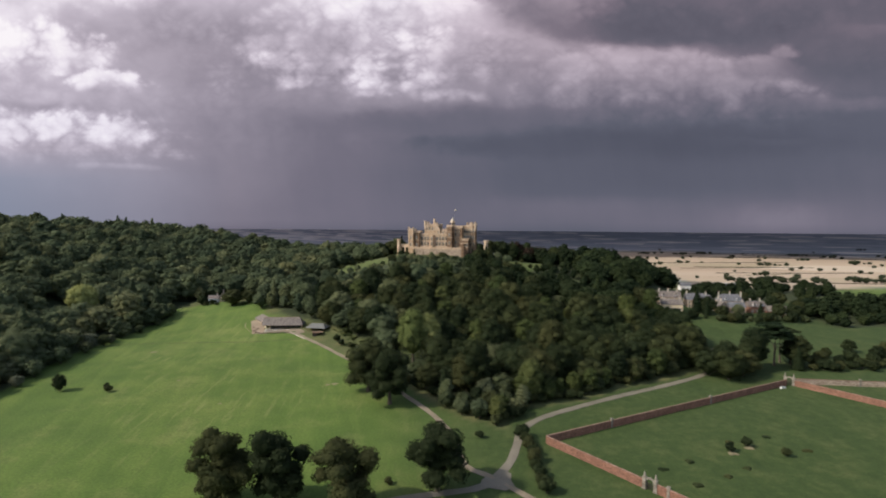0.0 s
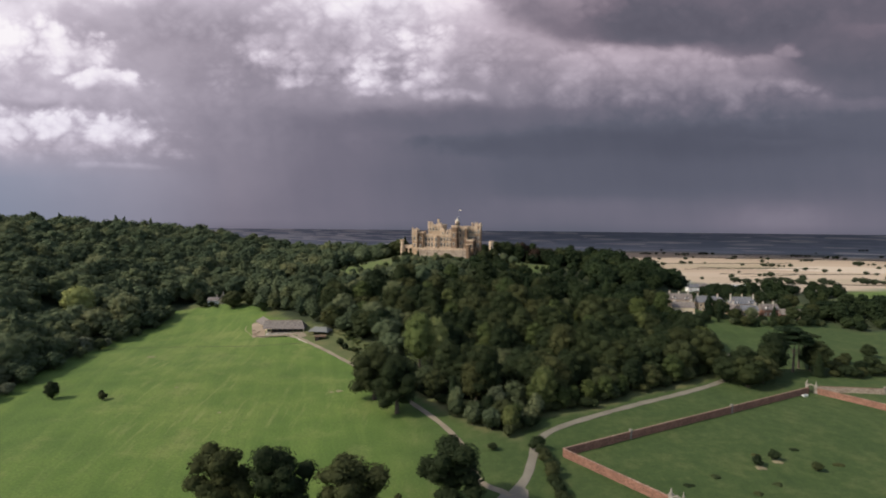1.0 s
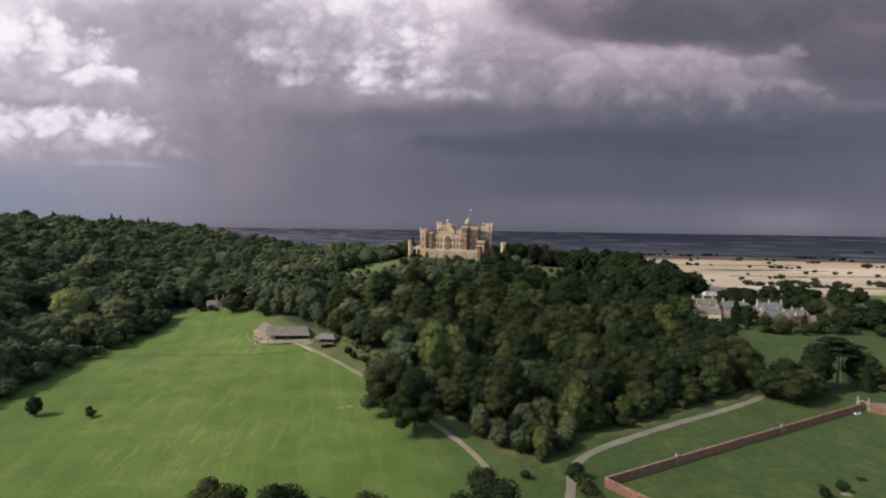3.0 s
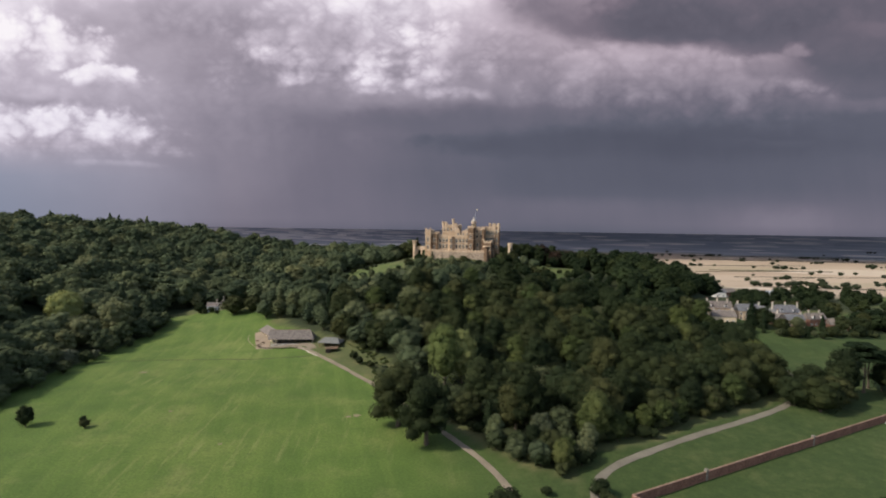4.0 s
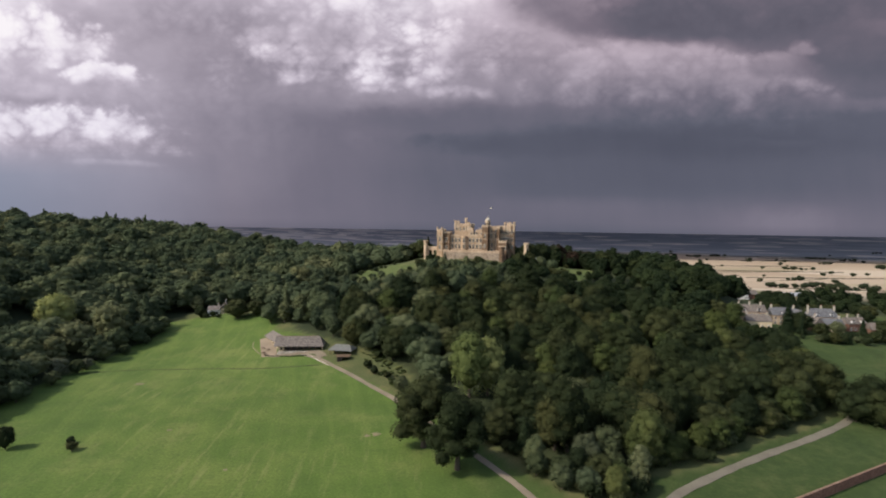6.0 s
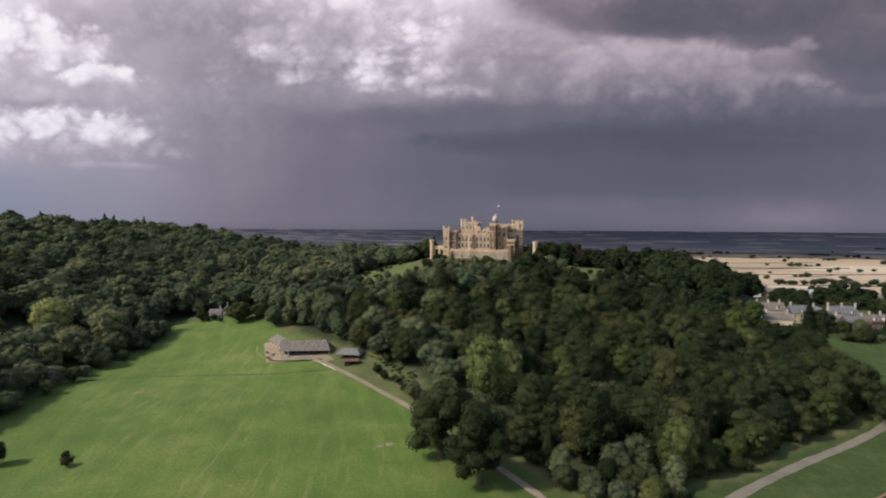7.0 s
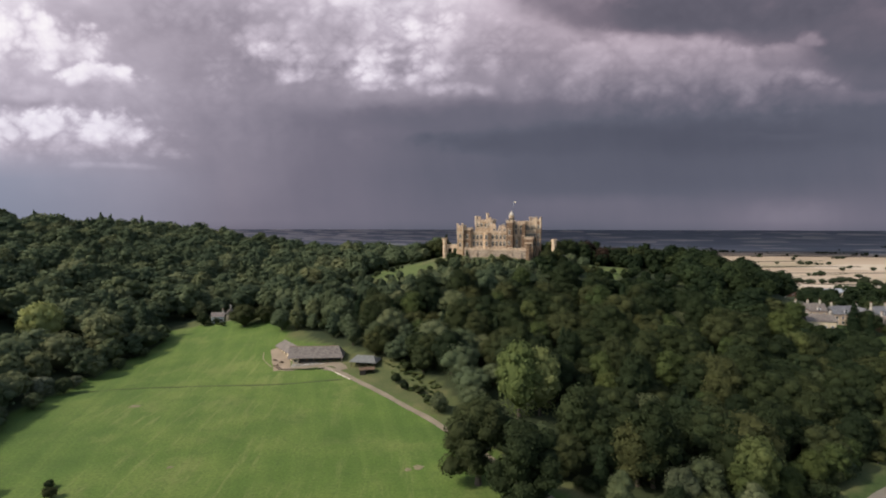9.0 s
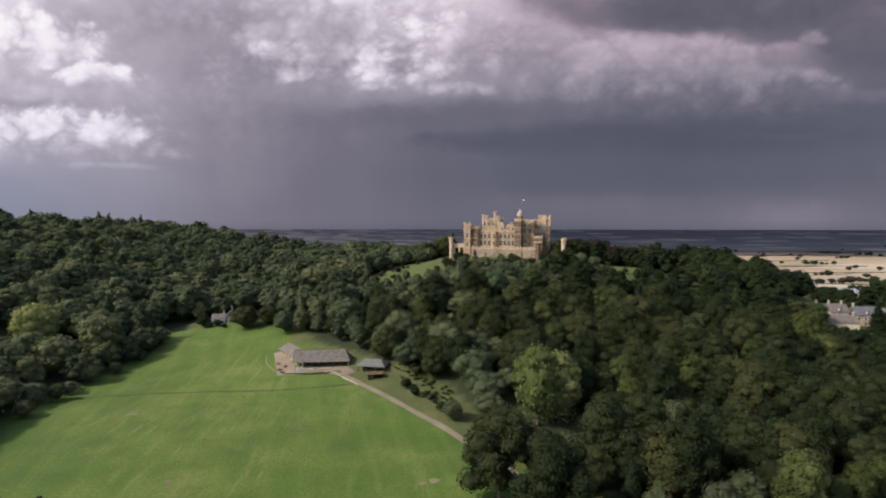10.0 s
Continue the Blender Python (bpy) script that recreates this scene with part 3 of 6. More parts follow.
def hip_roof(x0, x1, y0, y1, z0, z1, inset, over=0.5, thick=0.18, inset_end=None):
    """A hipped roof; inset 0 gives gables. The ridge runs along the longer side."""
    end = inset if inset_end is None else inset_end
    bm = bmesh.new()
    x0, x1, y0, y1 = x0 - over, x1 + over, y0 - over, y1 + over
    if x1 - x0 >= y1 - y0:
        ym = (y0 + y1) / 2
        ridge = [(x0 + inset, ym, z1), (x1 - end, ym, z1)]
    else:
        xm = (x0 + x1) / 2
        ridge = [(xm, y0 + inset, z1), (xm, y1 - end, z1)]
    lo = [(x0, y0), (x1, y0), (x1, y1), (x0, y1)]
    a = [bm.verts.new((*p, z0 - thick)) for p in lo]
    b = [bm.verts.new((*p, z0)) for p in lo]
    r = [bm.verts.new(p) for p in ridge]
    for k in range(4):
        bm.faces.new((a[k], a[(k + 1) % 4], b[(k + 1) % 4], b[k]))
    bm.faces.new(a[::-1])
    if x1 - x0 >= y1 - y0:
        for f in ((b[0], b[1], r[1], r[0]), (b[2], b[3], r[0], r[1]), (b[1], b[2], r[1]), (b[3], b[0], r[0])):
            bm.faces.new(f)
    else:
        for f in ((b[1], b[2], r[1], r[0]), (b[3], b[0], r[0], r[1]), (b[0], b[1], r[0]), (b[2], b[3], r[1])):
            bm.faces.new(f)
    return bm


# ---------------------------------------------------------------- ground and sky
def lines(lo, hi, step, reach, grow=1.22):
    mid = list(np.arange(lo, hi + 0.1, step))
    s, v = step, mid[-1]
    while v < reach:
        s = min(s * grow, 180)
        v += s
        mid.append(v)
    s, v = step, mid[0]
    while v > -reach:
        s = min(s * grow, 180)
        v -= s
        mid.insert(0, v)
    return np.array(mid)


def build_ground():
    gx, gy = lines(-215, 215, 3.0, 4420), lines(130, 400, 3.0, 4420)
    X, Y = np.meshgrid(gx, gy)
    rng = np.random.default_rng(4)
    x, y = X.ravel(), Y.ravel()
    small = (np.abs(x) < 600) & (y > 0) & (y < 700)
    z = terrain(x, y) + rng.normal(0, 0.05, x.shape) * small
    lawn = inside(LAWN, x, y) | inside(MEADOW, x, y) | inside(PASTURE, x, y) | inside(GREEN_B, x, y)
    lawn |= (y < 130)
    lawn = np.maximum(lawn, 0.45 * (inside(SLOPE_L, x, y) | inside(SLOPE_R, x, y)))
    # mask of the painted cloud shadow, strengthening towards the east
    shaded_grass = np.maximum(smooth(-45, 25, x + (y - 190) * 0.12) * (y < 420), inside(PASTURE, x, y) * 0.5)
    wood = wooded(x, y)
    r = np.hypot(x, y)
    corn = smooth(640, 700, r) * (1 - smooth(2150, 2300, r)) * (x > 350)
    corn = np.maximum(corn, 0.85 * smooth(900, 960, r) * (1 - smooth(1500, 1600, r)) * (x < -100) * (x > -700))
    corn *= ~inside(GREEN_B, x, y)
    # share of the haze-tinted field colour, rising with distance
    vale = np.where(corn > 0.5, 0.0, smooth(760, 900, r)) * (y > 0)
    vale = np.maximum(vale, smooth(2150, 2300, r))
    nx, ny = len(gx), len(gy)
    k = np.arange(nx * ny).reshape(ny, nx)
    quads = np.stack([k[:-1, :-1], k[:-1, 1:], k[1:, 1:], k[1:, :-1]], -1).reshape(-1, 4)
    me = quick_mesh("ground", np.stack([x, y, z], 1), quads, None, M_GROUND)
    for key, val in (("lawn", lawn), ("shaded_grass", shaded_grass), ("wood", wood), ("corn", corn), ("vale", vale)):
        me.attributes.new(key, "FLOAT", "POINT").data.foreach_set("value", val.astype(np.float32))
    for p in me.polygons:
        p.use_smooth = True
    tagged(new("ground", me), "green mown parkland rising to woods and ripe corn fields", "ground", kind="structure")


def build_sky():
    v, q = [], []
    turns = np.radians(np.linspace(-66, 66, 89))
    ups = np.linspace(-2, 45.5, 53)
    for a in turns:
        for h in ups:
            d = 63000 / max(h, 63000 / 4400)
            v.append((d * math.sin(a), d * math.cos(a), 75 + d * h / 100))
    m = len(ups)
    for i in range(len(turns) - 1):
        for j in range(m - 1):
            q.append((i * m + j, i * m + j + 1, (i + 1) * m + j + 1, (i + 1) * m + j))
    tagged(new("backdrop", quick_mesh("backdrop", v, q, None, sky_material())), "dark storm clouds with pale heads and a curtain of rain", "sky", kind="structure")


# ---------------------------------------------------------------- trees
def ball(sub):
    bm = bmesh.new()
    bmesh.ops.create_icosphere(bm, subdivisions=sub, radius=1)
    v = np.array([x.co[:] for x in bm.verts])
    f = np.array([[x.index for x in p.verts] for p in bm.faces])
    bm.free()
    return v, f


def twenty():
    g = (1 + 5 ** 0.5) / 2
    v = np.array([(-1, g, 0), (1, g, 0), (-1, -g, 0), (1, -g, 0), (0, -1, g), (0, 1, g), (0, -1, -g), (0, 1, -g), (g, 0, -1), (g, 0, 1), (-g, 0, -1), (-g, 0, 1)], float)
    f = np.array([(a, b, c) for a in range(12) for b in range(a + 1, 12) for c in range(b + 1, 12)
                  if all(abs(np.linalg.norm(v[p] - v[q]) - 2) < 0.01 for p, q in ((a, b), (b, c), (a, c)))])
    flip = np.einsum("ij,ij->i", np.cross(v[f[:, 1]] - v[f[:, 0]], v[f[:, 2]] - v[f[:, 0]]), v[f].mean(1)) < 0
    f[flip] = f[flip][:, ::-1]
    return v / np.linalg.norm(v[0]), f


BALL0, BALL1 = twenty(), ball(1)


def leaves_on(rng, centre, radii, count, size, flat=0.0):
    """Small bent leaf clumps strewn over the skin of a lobe."""
    d = rng.normal(size=(count, 3))
    d[:, 2] = np.where(d[:, 2] < -0.35 * np.abs(d[:, 2]).max(), -d[:, 2], d[:, 2])
    d /= np.linalg.norm(d, axis=1)[:, None]
    c = centre + d * radii * rng.uniform(0.90, 1.15, (count, 1))
    nrm = d / radii
    nrm /= np.linalg.norm(nrm, axis=1)[:, None]
    nrm = nrm + rng.normal(0, 0.30, (count, 3)) + np.array([0, 0, flat])
    nrm /= np.linalg.norm(nrm, axis=1)[:, None]
    t = np.cross(nrm, rng.normal(size=(count, 3)))
    t /= np.linalg.norm(t, axis=1)[:, None] + 1e-9
    b = np.cross(nrm, t)
    s = size * rng.uniform(0.45, 1.5, (count, 1))
    k = rng.uniform(0.5, 1.1, (count, 1))
    quad = np.stack([c - t * s, c - b * s * k + nrm * s * 0.25, c + t * s, c + b * s * k + nrm * s * 0.2], 1)
    return quad.reshape(-1, 3)


def crown_arrays(rng, kind, width, height, count, size, core=BALL1):
    """Verts, quads and triangles of a crown that stands on the origin."""
    lobes = []
    R = width / 2
    def dome(centre, radii, count, lo, hi, low=-0.25):
        """One broad dome with bumps sunk into its skin."""
        lobes.append(((0, 0, centre), radii))
        for k in range(count):
            up = 1 - (k + 0.5) / count * (1 - low)
            a = k * 2.39996 + rng.uniform(-0.35, 0.35)
            q = math.sqrt(max(0.0, 1 - up * up))
            r = R * rng.uniform(lo, hi)
            sink = rng.uniform(0.66, 0.94)
            lobes.append(((math.cos(a) * q * radii[0] * sink, math.sin(a) * q * radii[1] * sink, centre + up * radii[2] * sink), (r, r, r * rng.uniform(0.65, 0.85))))

    if kind == "oak":
        dome(height * 0.45, (R * 0.86, R * 0.86, height * 0.46), 15, 0.27, 0.44)
    elif kind == "park":
        for k in range(24):
            a, h = k * 2.4 + rng.uniform(-0.6, 0.6), rng.uniform(0.22, 0.9)
            q = R * rng.uniform(0.35, 0.85) * math.sqrt(max(0.1, 1 - ((h - 0.5) / 0.52) ** 2))
            r = R * rng.uniform(0.2, 0.36)
            lobes.append(((math.cos(a) * q, math.sin(a) * q, height * h), (r * 1.1, r * 1.1, r * rng.uniform(0.65, 0.95))))
        for h in (0.45, 0.65, 0.82):
            lobes.append(((0, 0, height * h), (R * 0.42, R * 0.42, height * 0.13)))
    elif kind == "tall":
        dome(height * 0.5, (R * 0.84, R * 0.84, height * 0.46), 15, 0.28, 0.45, -0.5)
    elif kind == "spire":
        for k in range(11):
            h = k / 10
            r = R * (1.02 - h * 0.86)
            lobes.append(((rng.uniform(-0.1, 0.1) * R, rng.uniform(-0.1, 0.1) * R, height * (0.1 + 0.82 * h)), (r, r, height * 0.085)))
    elif kind == "cedar":
        for k in range(20):
            h = rng.choice([0.70, 0.78, 0.86, 0.93])
            a = k * 2.4
            q = R * rng.uniform(0.1, 0.78) * (1.5 - 0.75 * h)
            r = R * rng.uniform(0.17, 0.29)
            lobes.append(((math.cos(a) * q, math.sin(a) * q, height * (h + 0.02 * math.sin(k))), (r, r, height * 0.032)))
    else:
        for k in range(7):
            a = k * 2.4
            q = R * 0.55 * math.sqrt(k / 7)
            r = R * rng.uniform(0.45, 0.62)
            lobes.append(((math.cos(a) * q, math.sin(a) * q, height * rng.uniform(0.38, 0.68)), (r, r, height * rng.uniform(0.25, 0.34))))
    area = np.array([r[0] * r[2] for _, r in lobes])
    each = np.maximum((count * area / area.sum()).astype(int), 3)
    V, T, Q, n0 = [], [], [], 0
    for k, (c, r) in enumerate(lobes):
        core = BALL1 if k == 0 and kind in ("oak", "tall") else BALL0
        w = core[0] * (1 + 0.13 * np.sin(core[0] @ rng.normal(0, 3.2, (3, 3))).sum(1, keepdims=True) / 1.7)
        V.append(np.array(c) + w * np.array(r) * 0.91)
        T.append(core[1] + n0)
        n0 += len(w)
    for (c, r), m in zip(lobes, each):
        v = leaves_on(rng, np.array(c), np.array(r), int(m), size, 0.25)
        V.append(v)
        Q.append(np.arange(len(v)).reshape(-1, 4) + n0)
        n0 += len(v)
    v = np.concatenate(V)
    v[:, 2] = np.maximum(v[:, 2], 0.25)
    return v, np.concatenate(Q), np.concatenate(T)


def trunk_mesh(rng, kind, width, height, r0, split=False):
    """A tapered, leaning trunk with limbs; split: each limb a mesh of its own, in a list after the trunk's."""
    bm = bmesh.new()
    meshes = []

    def close(name):
        me = bpy.data.meshes.new(name)
        bm.to_mesh(me)
        bm.clear()
        me.materials.append(M_BARK)
        meshes.append(me)

    def limb(points, radii, sides):
        rings = []
        for p, r in zip(points, radii):
            rings.append([bm.verts.new((p[0] + r * math.cos(2 * math.pi * k / sides), p[1] + r * math.sin(2 * math.pi * k / sides), p[2])) for k in range(sides)])
        for lo, hi in zip(rings, rings[1:]):
            for k in range(sides):
                bm.faces.new((lo[k], lo[(k + 1) % sides], hi[(k + 1) % sides], hi[k]))
        bm.faces.new(rings[-1])

    top = height * 0.82
    lean = rng.uniform(-0.03, 0.03, 2)
    hs = (-0.6, 0.0, 0.12, 0.3, 0.55, 0.8, 1.0)
    pts = [(lean[0] * top * h, lean[1] * top * h, h * top if h > 0 else h) for h in hs]
    limb(pts, [r0 * f for f in (1.6, 1.35, 1.0, 0.85, 0.6, 0.32, 0.1)], 8)
    if split:
        close("trunk")
    for k in range(6):
        a, h = k * 2.4 + rng.uniform(-0.3, 0.3), rng.uniform(0.28, 0.6)
        q = width * rng.uniform(0.26, 0.38)
        z0 = h * top
        p = [(lean[0] * z0, lean[1] * z0, z0), (math.cos(a) * q * 0.5, math.sin(a) * q * 0.5, z0 + height * 0.10), (math.cos(a) * q, math.sin(a) * q, z0 + height * 0.19)]
        limb(p, [r0 * 0.5, r0 * 0.32, r0 * 0.1], 5)
        if split:
            close("bough")
    if not split:
        close("trunk")
    bm.free()
    return meshes


class Species:
    """A kind of tree with several grown forms to copy, scaled in planting to fit the camera's view."""

    def __init__(self, seed, kind, width, height, count, size, mat, forms=3, core=BALL1, bole=0.45, name="tree", split=False):
        self.forms, self.width, self.height, self.name = [], width, height, name
        for k in range(forms):
            rng = np.random.default_rng(seed + k)
            v, q, t = crown_arrays(rng, kind, width, height, count, size, core)
            self.forms.append((trunk_mesh(rng, kind, width, height, bole, split), quick_mesh("crown", v, q, t, mat)))

    def plant(self, x, y, size, turn, label, form=0, category="tree", group="", squash=1.0):
        trunk, crown = self.forms[form % len(self.forms)]
        root = new(self.name)
        root.empty_display_size = 0.5
        root.matrix_world = pose(x, y, ground_at(x, y) - 0.05, 0, 0, turn) @ Matrix.Diagonal((size, size, size * squash, 1))
        tagged(root, label, category, group)
        o = new("crown", crown)
        o.parent = root
        bole = new("trunk", trunk[0])
        bole.parent = root
        for me in trunk[1:]:
            o = new("bough", me)
            o.parent = bole
        return root


def joined_wood(name, rng, spots, pool, label, mat, category="wood"):
    """Many trees too far off to count, as one mesh. spots: rows of x, y, size, tone, form."""
    V, Q, T, C, n0 = [], [], [], [], 0
    for x, y, s, tone, k in spots:
        v, q, t = pool[int(k) % len(pool)]
        a = rng.uniform(0, 6.283)
        ca, sa = math.cos(a), math.sin(a)
        st = s * rng.uniform(0.80, 0.98)
        w = np.stack([(v[:, 0] * ca - v[:, 1] * sa) * s, (v[:, 0] * sa + v[:, 1] * ca) * s, v[:, 2] * st], 1)
        w += (x, y, ground_at(x, y) - 0.3)
        V.append(w)
        Q.append(q + n0)
        T.append(t + n0)
        C.append(np.full(len(w), tone))
        n0 += len(w)
    me = quick_mesh(name, np.concatenate(V), np.concatenate(Q), np.concatenate(T), mat, np.concatenate(C))
    return tagged(new(name, me), label, category, kind="stuff")


build_ground()
build_sky()

# ---------------------------------------------------------------- the woods
rng = np.random.default_rng(11)
OAK = Species(100, "oak", 15.5, 15.5, 2900, 0.27, M_LEAF, 4, BALL1, 0.5, "oak_tree")
TALL = Species(140, "tall", 11.5, 17.5, 2500, 0.27, M_LEAF, 3, BALL1, 0.4, "tall_tree")
LIGHT_OAK = Species(160, "oak", 15.5, 15.5, 2600, 0.27, M_LIT_LEAF, 3, BALL1, 0.45, "light_oak_tree")
LIGHT_TALL = Species(170, "tall", 11.5, 17.5, 2300, 0.27, M_LIT_LEAF, 2, BALL1, 0.4, "light_tall_tree")
LIME = Species(180, "tall", 12, 17, 2300, 0.31, M_LIME, 2, BALL1, 0.4, "lime_tree")
PALE_LIME = Species(186, "tall", 12, 17, 2300, 0.31, M_PALE_LIME, 2, BALL1, 0.4, "lime_tree")
WILLOW = Species(200, "oak", 10, 10, 1300, 0.28, M_GREY, 2, BALL1, 0.3, "willow_tree")
SILVER = Species(210, "oak", 10, 10, 1300, 0.28, M_SILVER, 2, BALL1, 0.3, "silver_willow")
YEW = Species(220, "spire", 7, 14, 1300, 0.28, M_DARK, 2, BALL1, 0.35, "yew_tree")
BEECH = Species(240, "oak", 13, 13, 1700, 0.32, M_BEECH, 1, BALL1, 0.45, "copper_beech")
CEDAR = Species(260, "cedar", 25, 23, 3000, 0.42, M_DARK, 2, BALL1, 0.6, "cedar_tree")
SHRUB = Species(280, "shrub", 4, 3.2, 420, 0.2, M_LEAF, 3, BALL1, 0.12, "shrub")
BRAMBLE = Species(290, "shrub", 4, 2.2, 300, 0.2, M_LIME, 3, BALL1, 0.08, "bramble")
YELLOW = Species(320, "oak", 13, 14, 2000, 0.33, M_YELLOW, 1, BALL1, 0.45, "pale_tree")
PARK_OAK = Species(300, "park", 16, 18.5, 7000, 0.28, M_LEAF, 4, BALL1, 0.6, "park_oak", True)


def spline_points(points, step):
    """Evenly spaced places along a broken line."""
    out = []
    for (ax, ay), (bx, by) in zip(points, points[1:]):
        m = max(1, round(math.hypot(bx - ax, by - ay) / step))
        out += [(ax + (bx - ax) * j / m, ay + (by - ay) * j / m) for j in range(m)]
    return out


def scatter(poly_test, lo, hi, step, rng):
    xs, ys = np.meshgrid(np.arange(lo[0], hi[0], step), np.arange(lo[1], hi[1], step * 0.88))
    xs[::2] += step / 2
    x = xs.ravel() + rng.uniform(-0.36, 0.36, xs.size) * step
    y = ys.ravel() + rng.uniform(-0.36, 0.36, xs.size) * step
    keep = poly_test(x, y)
    return x[keep], y[keep]


def plant_woods():
    r = np.random.default_rng(21)
    x, y = scatter(wooded, (-70, 60), (560, 730), 10.4, r)
    x2, y2 = scatter(wooded, (-620, 60), (-70, 730), 12.4, r)
    x, y = np.concatenate([x, x2]), np.concatenate([y, y2])
    keep = (x > -95 - 0.93 * (y - 60)) & (y < 640) & ((y < 560) | (x < 0)) & (x < 90 + 0.9 * y)
    keep &= ~((x > 200) & (y > 400) & (r.random(len(x)) < 0.55))
    keep &= ~((np.abs(x - 0.4725 * y) < 13) & (y > 398) & (x > 150))
    x, y = x[keep], y[keep]
    for cx, cy, cr in ((-238, 338, 19), (-228, 326, 9), (-206, 240, 5), (-12, 267, 15), (-10, 256, 8)):
        far_off = np.hypot(x - cx, y - cy) > cr
        x, y = x[far_off], y[far_off]
    near = np.hypot(x - 10, y - 150)
    order = np.argsort(near)
    pool = []
    for k, (kind, w, h) in enumerate((("oak", 15, 15.5), ("oak", 13.5, 14), ("tall", 11.5, 17), ("oak", 17, 16), ("tall", 12.5, 16), ("spire", 8, 17))):
        pool.append(crown_arrays(np.random.default_rng(500 + k), kind, w, h, 520, 0.56, BALL1))
    for k, (kind, w, h) in enumerate((("oak", 15, 15.5), ("oak", 13.5, 14), ("tall", 11.5, 17), ("oak", 17, 16), ("tall", 12.5, 16), ("spire", 8, 17))):
        pool.append(crown_arrays(np.random.default_rng(520 + k), kind, w, h, 250, 0.80, BALL1))
    far, east = [], []
    for rank, i in enumerate(order):
        px, py = float(x[i]), float(y[i])
        edge = not wooded(px + 9, py) or not wooded(px - 9, py) or not wooded(px, py - 9)
        size = r.uniform(0.72, 1.22) * (0.74 if edge else 1.0) * (1.2 if px < -70 else 1.08)
        if abs(px) < 70 and 385 < py < 462:
            size *= 0.62 if py > 402 else 0.72
        if (-112 < px < -40 or 40 < px < 118) and 385 < py < 452:
            size = min(size, 0.50 if py > 405 else 0.62)
        if px > 200 and py > 400:
            size *= 0.7
        if px > 130 and 318 < py < 372:
            size = min(size, 0.62)
        if px > 112 and 245 < py < 318:
            size = max(size, 1.2)
        if rank < 300:
            pick = r.random()
            turn = r.uniform(0, 360)
            tall = float(r.uniform(0.78, 1.12))
            form = int(r.integers(0, 8))
            # western trees take the lighter leaves that stand in for sunlight
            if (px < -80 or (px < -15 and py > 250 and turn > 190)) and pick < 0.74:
                (LIGHT_OAK if pick < 0.5 else LIGHT_TALL).plant(px, py, size, turn, "broad light green tree on the wooded hillside" if pick < 0.5 else "tall light green tree on the wooded hillside", form, group="trees of the hillside wood", squash=tall)
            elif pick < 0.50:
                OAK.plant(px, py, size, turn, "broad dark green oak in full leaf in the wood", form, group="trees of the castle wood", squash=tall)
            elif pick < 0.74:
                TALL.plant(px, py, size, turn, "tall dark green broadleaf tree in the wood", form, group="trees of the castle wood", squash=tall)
            elif pick < 0.82:
                LIME.plant(px, py, size * 0.95, turn, "yellow-green lime tree in full leaf in the wood", form, group="trees of the castle wood", squash=tall)
            elif pick < 0.91:
                YEW.plant(px, py, size, turn, "dark pointed yew among broadleaf trees", form, group="trees of the castle wood", squash=tall)
            else:
                WILLOW.plant(px, py, size, turn, "grey-green leafed tree at the wood's edge", form, group="trees of the castle wood", squash=tall)
        else:
            # eastern tones are lowered further to paint in the cloud shade
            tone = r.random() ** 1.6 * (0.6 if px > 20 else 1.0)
            form = r.choice([0, 1, 2, 3, 4, 5], p=[0.26, 0.22, 0.16, 0.2, 0.12, 0.04])
            if -420 < px < -300 and py > 540 and r.random() < 0.12:
                form = 5
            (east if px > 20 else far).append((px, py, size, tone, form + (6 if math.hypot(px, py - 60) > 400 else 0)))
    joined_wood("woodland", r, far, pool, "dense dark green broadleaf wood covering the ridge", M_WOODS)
    joined_wood("woodland_east", r, east, pool, "dark green broadleaf wood round the castle mound and village", M_SHADED_WOODS)


plant_woods()
rs = np.random.default_rng(5)
for k, q in enumerate(spline_points([(-30, 262), (-26, 248), (-9, 231), (6, 211), (20, 196), (31, 203), (37, 217), (55, 222), (80, 238), (112, 253), (139, 273), (151, 300), (152, 340)], 4.6)):
    SHRUB.plant(q[0] + float(rs.uniform(-1.5, 1.5)), q[1] + float(rs.uniform(-1, 2)), float(rs.uniform(1.0, 2.1)), float(rs.uniform(0, 360)), "bushy undergrowth along the edge of the wood", k, category="bush", group="undergrowth at the wood's edge")

# the parkland trees in the foreground
PARK = "single park oaks by the drive"
PARK_OAK.plant(-62, 143, 1.24, 20, "large spreading dark green oak beside the drive", 0, group=PARK, squash=0.93)
PARK_OAK.plant(-46.5, 142, 1.16, 140, "narrow crowned dark green oak beside the drive", 1, group=PARK, squash=1.05)
PARK_OAK.plant(-27, 141, 1.18, 250, "wide bushy dark green oak beside the drive", 2, group=PARK, squash=0.95)
PARK_OAK.plant(-1, 151, 1.2, 60, "dark green oak with bare lower boughs by the drive", 3, group=PARK, squash=0.92)
PARK_OAK.plant(-22, 215, 1.25, 200, "great dark oak at the corner of the wood", 3, group=PARK)
PARK_OAK.plant(-33, 229, 1.32, 100, "dark oak standing over the gravel track", 2, group=PARK)
OAK.plant(-162, 215.5, 0.36, 10, "small round-headed tree alone on the lawn", 0, group="young trees on the lawn", squash=1.4)
SHRUB.plant(-141.5, 215.5, 0.95, 80, "low bushy sapling alone on the lawn", 1, group="young trees on the lawn")
SHRUB.plant(-145, 220, 0.7, 30, "low scrubby bush on the lawn", 2, group="young trees on the lawn")


